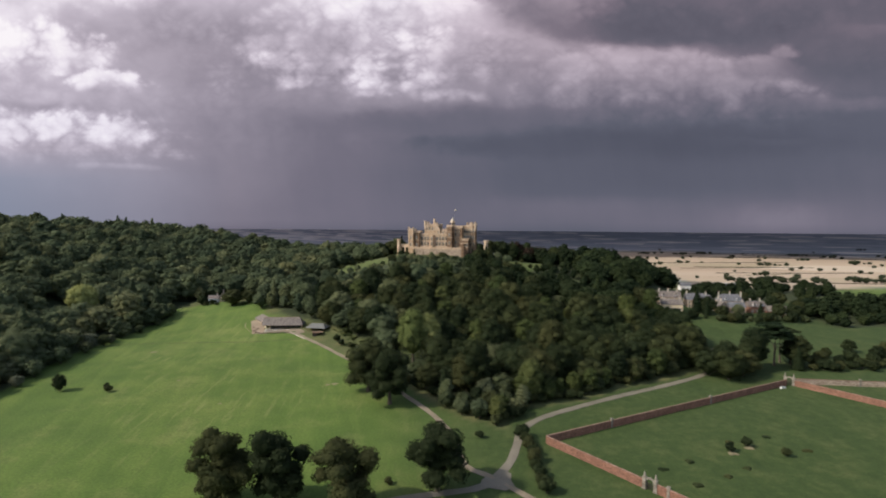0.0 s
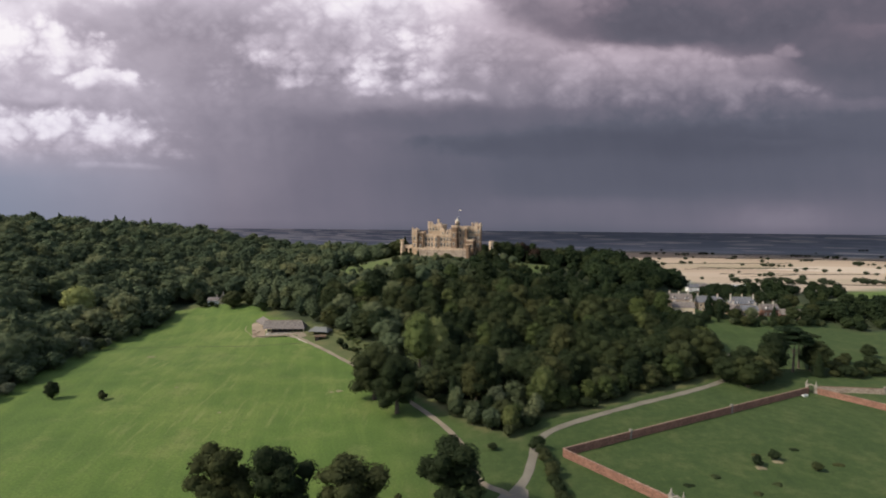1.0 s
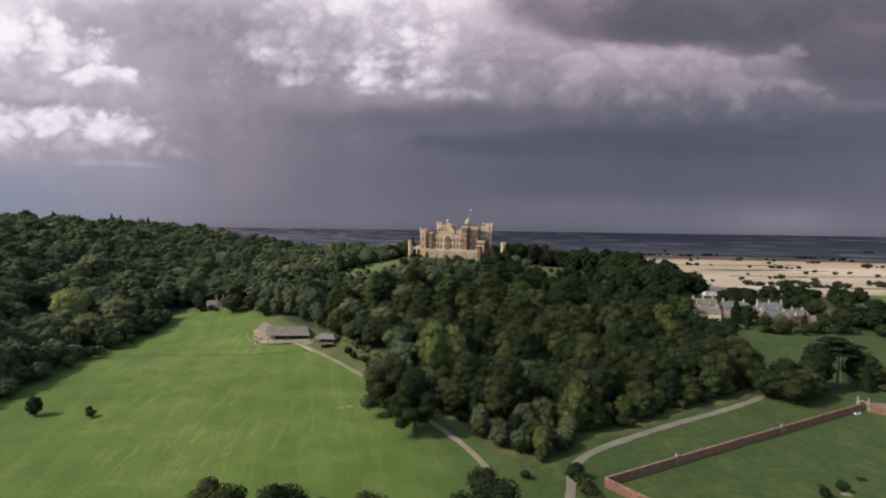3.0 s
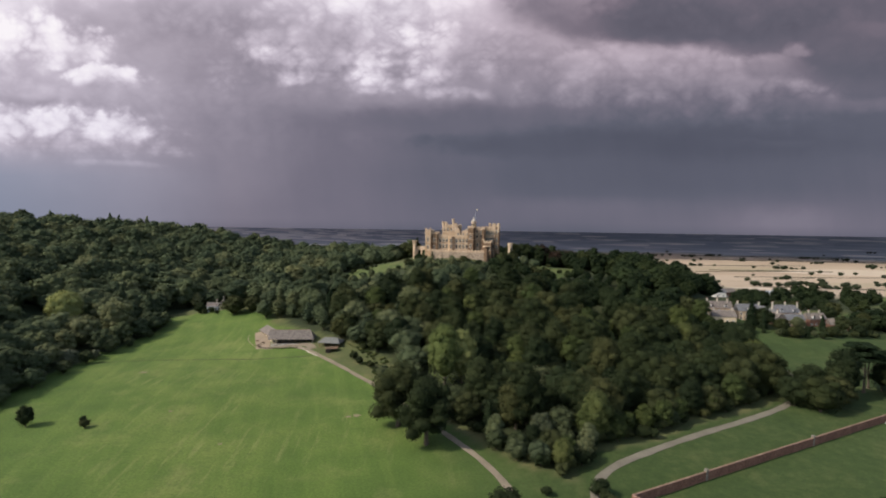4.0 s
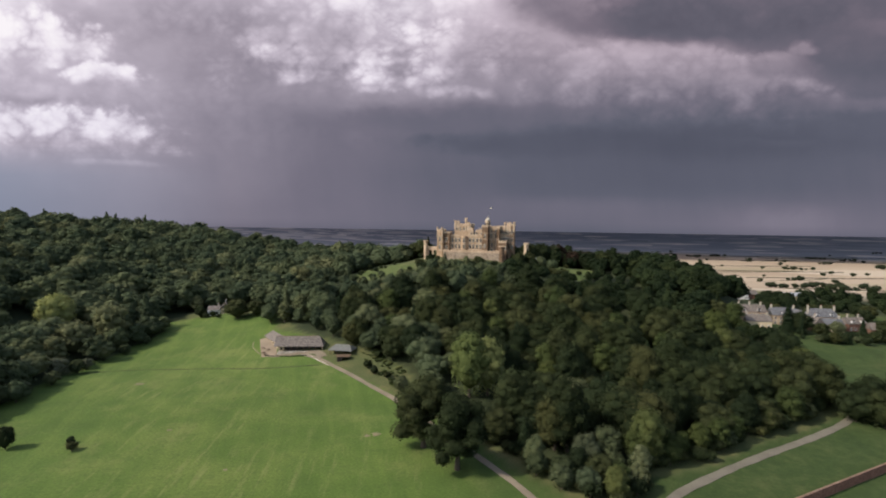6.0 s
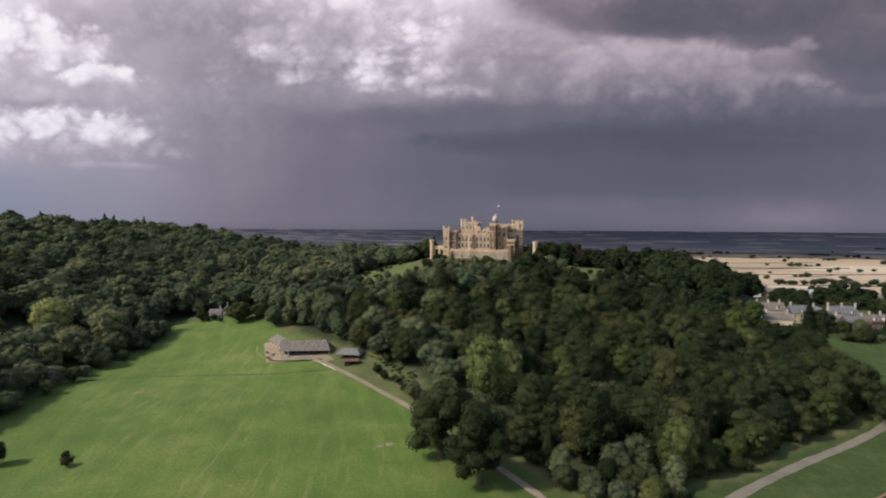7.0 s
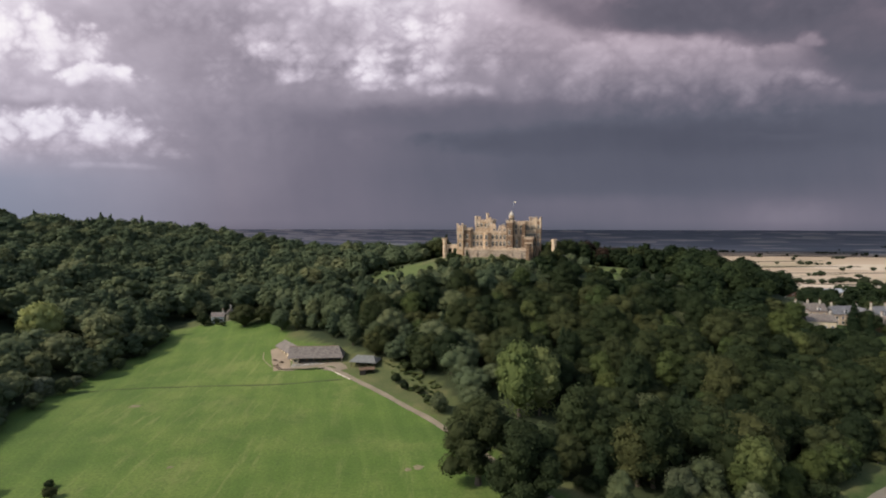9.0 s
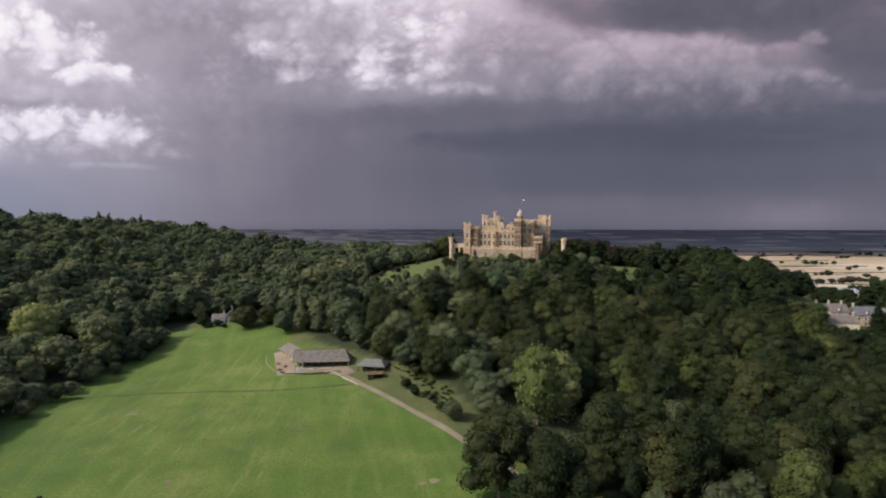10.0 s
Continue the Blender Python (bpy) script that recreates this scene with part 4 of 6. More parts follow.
# ---------------------------------------------------------------- drives and tracks
def spline(points, step=3.0):
    """A smooth line through the points."""
    p = [Vector((*q, 0)) for q in points]
    p = [2 * p[0] - p[1]] + p + [2 * p[-1] - p[-2]]
    out = []
    for a, b, c, d in zip(p, p[1:], p[2:], p[3:]):
        m = max(2, int((c - b).length / step))
        for k in range(m):
            t = k / m
            out.append(0.5 * (2 * b + (c - a) * t + (2 * a - 5 * b + 4 * c - d) * t * t + (3 * b - a - 3 * c + d) * t ** 3))
    return out + [p[-2]]


def strip(name, points, width, mat, label, lift=0.08, category="road", widths=None):
    line = spline(points)
    v, f = [], []
    across = (-0.5, -0.25, 0.25, 0.5)
    for k, q in enumerate(line):
        d = (line[min(k + 1, len(line) - 1)] - line[max(k - 1, 0)]).normalized()
        s = Vector((d.y, -d.x, 0))
        w = width * (1 + 0.07 * math.sin(k * 1.7) + 0.05 * math.sin(k * 0.63))
        if widths:
            w = np.interp(k / (len(line) - 1), [a for a, _ in widths], [b for _, b in widths])
        for a in across:
            e = q + s * w * a
            v.append((e.x, e.y, ground_at(e.x, e.y) + lift + (0.06 if abs(a) < 0.3 else 0.0)))
    for k in range(len(line) - 1):
        for j in range(3):
            i = k * 4 + j
            f.append((i, i + 1, i + 5, i + 4))
    return tagged(new(name, mesh_from(name, v, f, mat)), label, category, kind="structure")


strip("road", [(-80, 118), (-40, 136), (-10, 147), (10, 152), (17, 158), (23, 168), (27, 180), (31, 192), (40, 202), (57, 213), (80, 226), (107, 240), (130, 254), (150, 272), (160, 300)], 3.0, M_DRIVE, "grey tarmac drive curving up along the wood", 0.10)
strip("road_branch", [(45, 128), (32, 141), (22, 152), (14, 160), (8, 165), (5, 180), (2, 192), (-4, 205), (-12, 218), (-30, 245), (-45, 267), (-56, 279), (-68, 292), (-80, 304), (-90, 313), (-98, 317)], 2.5, M_TRACK, "pale gravel track past the oaks to the pavilion", 0.16)

apron = [(10.5, 152.6), (11.5, 157.0), (13.4, 159.5), (18.6, 161.0), (20.8, 164.4), (23.6, 161.7), (22.9, 157.1), (23.7, 152.9), (20.1, 149.8), (14.8, 151.4)]
apron = [(17.3 + (x - 17.3) * 0.8, 155.6 + (y - 155.6) * 0.8) for x, y in apron]
verts = [(x, y, ground_at(x, y) + 0.2) for x, y in apron] + [(17.3, 155.8, ground_at(17.3, 155.8) + 0.24)]
tagged(new("road_junction", mesh_from("road_junction", verts, [(k, (k + 1) % 10, 10) for k in range(10)], M_DRIVE)), "worn grey tarmac where the drives meet", "road", kind="structure")

# ---------------------------------------------------------------- walled garden
def wall_line(name, a, b, height, thick, mat, label, piers=()):
    """A brick wall with coping that steps with the ground."""
    a, b = Vector((*a, 0)), Vector((*b, 0))
    d = (b - a)
    length = d.length
    d.normalize()
    s = Vector((-d.y, d.x, 0))
    root = tagged(new(name), label, "wall", kind="structure")
    body, cope = bmesh.new(), bmesh.new()
    m = max(2, int(length / 6))

    def run(bm, half, lo, hi, tilt=0.0):
        prev = None
        for k in range(m + 1):
            q = a + d * (length * k / m)
            z = ground_at(q.x, q.y)
            ring = [bm.verts.new((q + s * w).to_tuple()[:2] + (z + h,)) for w, h in ((-half, lo), (-half, hi), (0, hi + tilt), (half, hi), (half, lo))]
            if prev:
                for j in range(5):
                    bm.faces.new((prev[j], ring[j], ring[(j + 1) % 5], prev[(j + 1) % 5]))
            else:
                bm.faces.new(ring)
            prev = ring
        bm.faces.new(prev[::-1])

    run(body, thick / 2, -0.8, height)
    run(cope, thick / 2 + 0.09, height, height + 0.14, 0.12)
    part("wall_body", body, mat, root)
    part("coping", cope, M_COPING, root, "worn brick coping")
    for t in piers:
        q = a + d * (length * t)
        z = ground_at(q.x, q.y)
        p = part("pier", boxes((-0.4, 0.4, -0.4, 0.4, -0.5, height + 0.7), (-0.5, 0.5, -0.5, 0.5, height + 0.7, height + 0.95)), M_GREYSTONE, root, "grey stone pier with a cap")
        p.matrix_local = pose(q.x, q.y, z, 0, 0, math.degrees(math.atan2(d.y, d.x)))
    return root


GC, GF, GN = (37.5, 181), (165, 241.5), (63, 152)
along = Vector((GF[0] - GC[0], GF[1] - GC[1])).normalized()
down = Vector((GN[0] - GC[0], GN[1] - GC[1])).normalized()
wall_line("wall_north", (GC[0], GC[1]), (GF[0] - along.x * 2.2, GF[1] - along.y * 2.2), 2.7, 0.5, M_BRICK, "long old red brick garden wall with coping", (0.22, 0.62))
wall_line("wall_west", (GC[0] + down.x * 0.3, GC[1] + down.y * 0.3), (GN[0] - down.x * 2.2, GN[1] - down.y * 2.2), 2.7, 0.5, M_BRICK, "old red brick garden wall beside the drive")
wall_line("wall_west_end", (GN[0] + down.x * 2.2, GN[1] + down.y * 2.2), (GN[0] + down.x * 60, GN[1] + down.y * 60), 2.7, 0.5, M_BRICK, "old red brick garden wall beyond the gate", (0.06,))
wall_line("wall_east", (GF[0] + down.x * 2.2, GF[1] + down.y * 2.2), (GF[0] + down.x * 110, GF[1] + down.y * 110), 2.6, 0.5, M_BRICK, "old brick wall at the garden's far end")
wall_line("wall_outer", (GF[0] + along.x * 3, GF[1] + along.y * 3), (222, 238), 2.4, 0.6, M_TERRACE, "grey stone wall beyond the garden gate", (0.55,))


def gateway(x, y, turn, label):
    """A stone garden gateway: two pinnacled piers and a pointed arch between."""
    g = thing("garden_gateway", (x, y, ground_at(x, y) - 0.05), turn, label, "gateway", "garden gateways")
    for sx in (-1.75, 1.75):
        bm = boxes((sx - 0.5, sx + 0.5, -0.5, 0.5, -0.4, 3.6), (sx - 0.62, sx + 0.62, -0.62, 0.62, 0.0, 0.4), (sx - 0.62, sx + 0.62, -0.62, 0.62, 3.6, 3.9))
        p = part("pier", bm, M_GREYSTONE, g)
        part("pinnacle", lathe([(0.38, 3.9), (0.3, 4.3), (0.34, 4.4), (0.1, 5.4), (0.14, 5.5), (0.02, 5.7)], 8, (sx, 0)), M_GREYSTONE, p, "tapered stone pinnacle")
    bm = bmesh.new()
    prof = []
    for k in range(9):
        a = math.pi * k / 8
        prof.append((-1.25 * math.cos(a), 2.3 + 1.1 * math.sin(a) ** 0.8))
    for (x0, z0), (x1, z1) in zip(prof, prof[1:]):
        vs = [bm.verts.new(q) for q in ((x0, -0.3, z0), (x1, -0.3, z1), (x1, -0.3, 4.1 - abs(x1) * 0.5), (x0, -0.3, 4.1 - abs(x0) * 0.5), (x0, 0.3, z0), (x1, 0.3, z1), (x1, 0.3, 4.1 - abs(x1) * 0.5), (x0, 0.3, 4.1 - abs(x0) * 0.5))]
        for f in ((0, 1, 2, 3), (7, 6, 5, 4), (0, 4, 5, 1), (3, 2, 6, 7)):
            bm.faces.new([vs[i] for i in f])
    part("arch", bm, M_GREYSTONE, g, "pointed stone arch")
    bars = bmesh.new()
    for k in range(9):
        box(bars, -1.2 + k * 0.3 - 0.03, -1.2 + k * 0.3 + 0.03, -0.03, 0.03, 0.1, 2.4)
    for z in (0.2, 1.2, 2.2):
        box(bars, -1.25, 1.25, -0.04, 0.04, z, z + 0.1)
    part("gate", bars, M_DARKWOOD, g, "dark iron gate")
    return g


gateway(GN[0], GN[1], math.degrees(math.atan2(down.y, down.x)), "grey stone gateway with pinnacles in the brick wall")
gateway(GF[0], GF[1], math.degrees(math.atan2(down.y, down.x)), "grey stone gateway with pinnacles beside dark cedars")


# ---------------------------------------------------------------- the castle
castle = thing("castle", (0.5, 465, 53), -16, "large yellow and brown stone castle with battlements on the mound", "castle")
castle.matrix_world = castle.matrix_world @ Matrix.Diagonal((0.965, 0.965, 0.97, 1))


def merlons(bm, x0, x1, y0, y1, z, h=1.1, w=1.1, t=0.45):
    """Battlements round the top of a block."""
    for ya, yb in ((y0, y0 + t), (y1 - t, y1)):
        box(bm, x0, x1, ya, yb, z, z + 0.55)
        m = max(2, int((x1 - x0) / (2 * w)))
        for k in range(m):
            c = x0 + (k + 0.5) * (x1 - x0) / m
            box(bm, c - w / 2, c + w / 2, ya, yb, z + 0.55, z + h + 0.3)
    for xa, xb in ((x0, x0 + t), (x1 - t, x1)):
        box(bm, xa, xb, y0 + t, y1 - t, z, z + 0.55)
        m = max(2, int((y1 - y0) / (2 * w)))
        for k in range(m):
            c = y0 + (k + 0.5) * (y1 - y0) / m
            box(bm, xa, xb, max(c - w / 2, y0 + t), min(c + w / 2, y1 - t), z + 0.55, z + h + 0.3)
    return bm


def block(name, x0, x1, y0, y1, z0, z1, mat, trim=None, label="", crown=True, courses=()):
    """A stone block with string courses, a cornice and battlements."""
    trim = trim or M_LIMESTONE
    o = part(name, boxes((x0, x1, y0, y1, z0, z1)), mat, castle, label)
    if crown:
        bm = boxes((x0 - 0.3, x1 + 0.3, y0 - 0.3, y1 + 0.3, z1 - 0.55, z1))
        merlons(bm, x0 - 0.3, x1 + 0.3, y0 - 0.3, y1 + 0.3, z1)
        part("battlement", bm, trim, o)
    for z in courses:
        part("string_course", boxes((x0 - 0.16, x1 + 0.16, y0 - 0.16, y1 + 0.16, z, z + 0.35)), trim, o)
    return o


def window(x, y, z, w, h, side="front", lights=2, hood=True):
    """A stone mullioned window that stands out of its wall; side: the way the wall faces."""
    f = 0.24
    turn = {"front": 0, "right": 90, "back": 180, "left": -90}[side]
    o = part("window", ring(w / 2, 0, h, f, -0.2, 0.05), M_PALE, castle)
    o.matrix_local = pose(x, y, z, 0, 0, turn)
    if hood:
        part("hood", boxes((-w / 2 - f - 0.12, w / 2 + f + 0.12, -0.36, -0.2, h + f * 0.4, h + f + 0.16)), M_PALE, o)
    for k in range(1, lights):
        c = -w / 2 + w * k / lights
        part("mullion", boxes((c - 0.07, c + 0.07, -0.16, 0.02, 0, h)), M_PALE, o)
    if h > 2.2:
        part("transom", boxes((-w / 2, w / 2, -0.17, 0.01, h * 0.58, h * 0.58 + 0.13)), M_PALE, o)
    part("pane", boxes((-w / 2 + 0.01, w / 2 - 0.01, -0.09, -0.03, 0.01, h - 0.01)), M_GLASS, o, "dark leaded glass")
    return o


def turret(x, y, r, z0, z1, mat=None, cap="crown", sides=8, label="octagonal stone turret"):
    mat = mat or M_LIMESTONE
    prof = [(r * 0.86, z0), (r, z0 + 0.4), (r, z1 - 1.4), (r * 1.22, z1 - 0.9), (r * 1.22, z1)]
    o = part("turret", lathe(prof, sides, (x, y)), mat, castle, label)
    if cap == "crown":
        bm = bmesh.new()
        for k in range(sides):
            a = 2 * math.pi * (k + 0.5) / sides
            cx, cy, q = x + math.cos(a) * r * 1.08, y + math.sin(a) * r * 1.08, r * 0.26
            box(bm, cx - q, cx + q, cy - q, cy + q, z1, z1 + 0.85)
        part("battlement", bm, M_LIMESTONE, o)
    elif cap == "spire":
        part("finial", lathe([(r * 1.0, z1), (r * 0.55, z1 + 0.7), (r * 0.3, z1 + 1.6), (r * 0.42, z1 + 1.8), (0.05, z1 + 2.6)], sides, (x, y)), M_PALE, o)
    return o


def chimney(x, y, z0, z1, pots=3, mat=None):
    o = part("chimney", boxes((x - 0.5 * pots, x + 0.5 * pots, y - 0.6, y + 0.6, z0, z1), (x - 0.5 * pots - 0.15, x + 0.5 * pots + 0.15, y - 0.75, y + 0.75, z1 - 0.4, z1)), mat or M_LIMESTONE, castle, "stone chimney stack")
    for k in range(pots):
        part("chimney_pot", lathe([(0.3, z1), (0.24, z1 + 0.9), (0.32, z1 + 1.0), (0.3, z1 + 1.2)], 8, (x + (k - (pots - 1) / 2) * 0.95, y)), M_PALE, o)
    return o


# terrace with its retaining wall and bastion turrets
terrace = part("terrace_wall", boxes((-25, 20.5, -14, -2, -6, 5.2)), M_TERRACE, castle, "long battered stone terrace wall")
part("battlement", merlons(boxes((-25.3, 20.8, -14.3, -13.7, 4.6, 5.2)), -25.2, 20.7, -14.2, -2.2, 5.2, 0.9, 1.4), M_LIMESTONE, terrace)
for k in range(7):
    x = -22 + k * 6.5
    part("buttress", boxes((x - 0.5, x + 0.5, -14.6, -14, -6, 3.4)), M_TERRACE, terrace)
turret(22.2, -12.5, 2.0, -8, 9.5, M_IRONSTONE, "crown", 8, "brown stone corner turret of the terrace")
part("lower_terrace", boxes((-21, -11, -22, -14.5, -8, -1.2)), M_PALE, castle, "pale stone lower terrace")

# south-west corner tower, gatehouse arcade and outer turret
sw = block("corner_tower", -32.5, -27.8, -6.5, 2.5, -1, 21.6, M_GOLDSTONE, courses=(5, 12, 17))
sb = block("tower_flank", -27.8, -22.4, -4.5, 4.0, -1, 19.8, M_IRONSTONE, courses=(12,))
for x in (-32.2, -28.1):
    turret(x, -6.2, 0.65, 16, 23.4, M_LIMESTONE, "crown", 6, "slim corner turret")
for z in (6.5, 13):
    window(-30.1, -6.5, z, 1.3, 3.0)
    window(-25.1, -4.5, z, 1.2, 2.6)
    window(-32.5, -2, z, 1.3, 3.0, "left")
arcade = part("arcade_wall", boxes((-41.5, -32.5, -3.5, -2.3, 5.2, 7.6), (-41.5, -40.4, -3.5, -2.3, -2, 5.2), (-33.6, -32.5, -3.5, -2.3, -2, 5.2), (-37.6, -36.4, -3.5, -2.3, -2, 5.2)), M_LIMESTONE, castle, "stone arcade with open arches")
part("battlement", merlons(bmesh.new(), -41.5, -32.5, -3.5, -2.3, 7.6, 0.6, 0.8, 0.3), M_LIMESTONE, arcade)
turret(-42.8, -4.5, 1.5, -6, 12.4, M_LIMESTONE, "crown", 8, "outer octagonal stone turret")

# the south range with its bay and two rows of windows
south = block("south_range", -22.4, 5.2, -2.0, 9.0, -1, 17.4, M_GOLDSTONE, courses=(6.2, 11.4))
bay = part("bay", lathe([(2.7, -1), (2.7, 16.2), (2.9, 16.4), (2.9, 17.2)], 8, (-10.2, -2.0)), M_GOLDSTONE, castle, "canted stone bay")
for k in range(9):
    x = -20.4 + k * 2.95
    if abs(x + 10.2) < 2.4:
        continue
    window(x, -2.0, 7.2, 1.55, 3.3)
    window(x, -2.0, 12.4, 1.55, 2.9)
for z in (7.2, 12.2):
    window(-10.2, -4.50, z, 1.5, 3.2)
for x, h in ((-5.6, 24.5), (-1.2, 22.8), (2.6, 22.0)):
    g = part("gable", boxes((x - 1.5, x + 1.5, 2.6, 4.2, 17.3, h - 2.0), (x - 1.0, x + 1.0, 2.6, 4.2, h - 2.0, h - 0.9), (x - 0.4, x + 0.4, 2.6, 4.2, h - 0.9, h)), M_LIMESTONE, castle, "stepped stone gable")
    window(x, 2.6, 18.4, 1.1, 1.8, hood=False)
chimney(-8.0, 6.0, 17, 24, 2)
chimney(0.8, 7.0, 17, 23, 3)

# the keep behind, with its paired turrets
keep = block("keep", -22.0, -8.0, 10.0, 24.0, -1, 26.4, M_GOLDSTONE, courses=(21,))
for k in range(4):
    window(-20 + k * 3.2, 10.0, 21.8, 1.2, 2.4)
    window(-22.0, 12 + k * 3.2, 21.8, 1.2, 2.4, "left")
for x, h in ((-21.3, 29.4), (-18.6, 29.0), (-12.2, 31.6), (-10.0, 28.2)):
    turret(x, 10.4, 0.95, 22, h, M_LIMESTONE, "crown", 8, "slim stone turret of the keep")

# the great brown tower and the recessed entrance court
great = block("great_tower", 5.2, 9.8, -7.0, 6.0, -1, 25.2, M_IRONSTONE, courses=(6.2, 15, 20))
for z in (8.5, 16.2):
    window(7.5, -7.0, z, 1.2, 2.6)
    window(5.2, -4.5, z, 1.2, 2.6, "left")
court = block("entrance_court", 9.8, 17.4, 1.5, 14.0, -1, 24.8, M_LIMESTONE, courses=(13,))
cb = part("bay", lathe([(2.1, -1), (2.1, 13.2), (2.3, 13.4), (2.3, 14.4)], 8, (12.2, 1.2)), M_LIMESTONE, castle, "canted stone bay")
for z in (4.2, 9.0):
    window(12.2, -0.72, z, 1.3, 2.8)
for x in (11.4, 15.0):
    window(x, 1.5, 16.4, 1.3, 3.0)
    window(x, 1.5, 20.6, 1.2, 2.2)
block("stair_tower", 16.2, 18.4, -2.5, 2.0, -1, 24.4, M_IRONSTONE, courses=(15,))

# the cupola with its flag
drum = part("cupola", lathe([(2.7, 24), (2.7, 25.4), (2.05, 25.6), (2.05, 29.4), (2.4, 29.6), (2.4, 30.1)], 8, (7.2, 6.5)), M_LIMESTONE, castle, "eight-sided stone cupola")
part("dome", lathe([(2.05, 30.1), (2.0, 30.8), (1.6, 31.7), (0.9, 32.3), (0.45, 32.5), (0.5, 33.3), (0.2, 33.6), (0.05, 34.4)], 12, (7.2, 6.5)), M_PALE, drum, "small pale dome")
for k in range(8):
    a = 2 * math.pi * k / 8
    w = part("opening", boxes((-0.45, 0.45, -0.1, 0.06, 0, 2.4)), M_GLASS, drum)
    w.matrix_local = pose(7.2 + 1.93 * math.cos(a), 6.5 + 1.93 * math.sin(a), 26.3, 0, 0, math.degrees(a) + 90)
pole = part("flagpole", lathe([(0.09, 25), (0.07, 37), (0.05, 41), (0.09, 41.1), (0.03, 41.3)], 6, (8.6, 6.5)), M_LEAD, castle, "thin grey flagpole")
fl = bmesh.new()
cols = []
for k in range(9):
    x = 8.7 + k * 0.28
    cols.append([fl.verts.new((x, 6.5 + 0.22 * math.sin(k * 0.9) + d, z + 0.1 * math.sin(k * 0.7))) for d in (0.0, 0.03) for z in (40.0, 41.0)])
for a, b in zip(cols, cols[1:]):
    for q in ((a[0], b[0], b[1], a[1]), (a[3], b[3], b[2], a[2]), (a[1], b[1], b[3], a[3]), (a[2], b[2], b[0], a[0])):
        fl.faces.new(q)
part("flag", fl, M_PALE, pole, "small pale flag streaming in the wind")

# the east range, taller and further back, with the low service block before it
east = block("east_range", 17.4, 26.4, 6.0, 20.0, -1, 25.0, M_LIMESTONE, courses=(12, 18.4))
for z, h in ((7.5, 3.0), (13.6, 2.8), (19.6, 2.8)):
    for k in range(4):
        window(18.9 + k * 1.95, 6.0, z, 1.25, h)
et = block("east_tower", 26.0, 29.6, 4.0, 10.0, -3, 26.6, M_IRONSTONE, courses=(12, 18.4))
for z in (7.5, 13.6, 20):
    window(27.8, 4.0, z, 1.3, 2.8)
for x, y in ((26.2, 4.2), (29.4, 4.2), (21.6, 6.2)):
    turret(x, y, 0.8, 21, 28.4, M_LIMESTONE, "crown", 6, "slim corner turret")
# dark stone here also paints the shade lying before the east range
low = block("service_block", 18.4, 24.5, -4.0, 6.0, -2, 13.0, M_IRONSTONE, courses=(6,))
for x in (19.8, 21.6, 23.3):
    window(x, -4.0, 7.2, 1.1, 2.2)
chimney(23.5, 13, 24, 28.5, 3)

round_tower = thing("round_tower", (38.5, 460, 45), 0, "round pale stone bastion tower east of the castle", "tower")
part("drum", lathe([(1.9, -3), (1.8, 6), (1.75, 18.0), (2.1, 18.6), (2.1, 19.6)], 20), M_LIMESTONE, round_tower)
bm = bmesh.new()
for k in range(10):
    a = 2 * math.pi * k / 10
    box(bm, math.cos(a) * 1.86 - 0.3, math.cos(a) * 1.86 + 0.3, math.sin(a) * 1.86 - 0.3, math.sin(a) * 1.86 + 0.3, 19.6, 20.4)
part("battlement", bm, M_LIMESTONE, round_tower)
lodge = thing("terrace_lodge", (44, 462, 50.0), -6, "low white-roofed lodge beside the round tower", "building")
part("wall", boxes((-3.2, 3.2, -2.0, 2.0, -5, 3.0)), M_PALE, lodge)
part("roof", hip_roof(-3.2, 3.2, -2.0, 2.0, 3.05, 4.0, 1.4, 0.4), M_LEAD, lodge, "pale sheet roof")


# ---------------------------------------------------------------- pavilion at the head of the lawn
PX, PY = -110.4, 319.4
PZ = ground_at(-106, 326) - 0.5
pav = thing("pavilion", (PX, PY, PZ), 5, "long low cream pavilion with a grey tiled roof and open veranda", "building")
part("plinth", boxes((-0.4, 22.4, -0.9, 9.2, -2.2, 0.12)), M_PALE, pav, "pale stone plinth")
part("wall", boxes((0, 22, 8.5, 8.8, 0.12, 2.7), (0, 0.3, 0, 8.5, 0.12, 2.7), (21.7, 22, 0, 8.5, 0.12, 2.7), (0.3, 21.7, 2.6, 2.9, 0.12, 2.7), (0.3, 2.4, 0.0, 0.3, 0.12, 2.7)), M_CREAM, pav, "cream rendered wall")
part("boarding", boxes((2.4, 21.6, 2.50, 2.58, 0.12, 2.5)), M_DARKWOOD, pav, "dark boarded back wall of the veranda")
for k in range(6):
    part("veranda_window", boxes((3.4 + k * 3.1, 5.1 + k * 3.1, 2.42, 2.50, 0.9, 2.1)), M_GLASS, pav, "dark veranda window")
part("eaves_beam", boxes((2.4, 22, -0.1, 0.2, 2.3, 2.7)), M_TIMBER, pav, "stained eaves beam")
for k in range(7):
    part("post", boxes((3.2 + k * 3.08 - 0.11, 3.2 + k * 3.08 + 0.11, -0.06, 0.16, 0.12, 2.3)), M_TIMBER, pav)
roof = part("roof", hip_roof(-1.4, 22, 0, 8.8, 2.72, 7.0, 0.0, 0.8, 0.18, 2.6), M_TILE, pav, "grey weathered tile roof")
part("ridge", boxes((-1.9, 19.8, 4.28, 4.52, 6.92, 7.12)), M_COPING, roof, "line of ridge tiles")
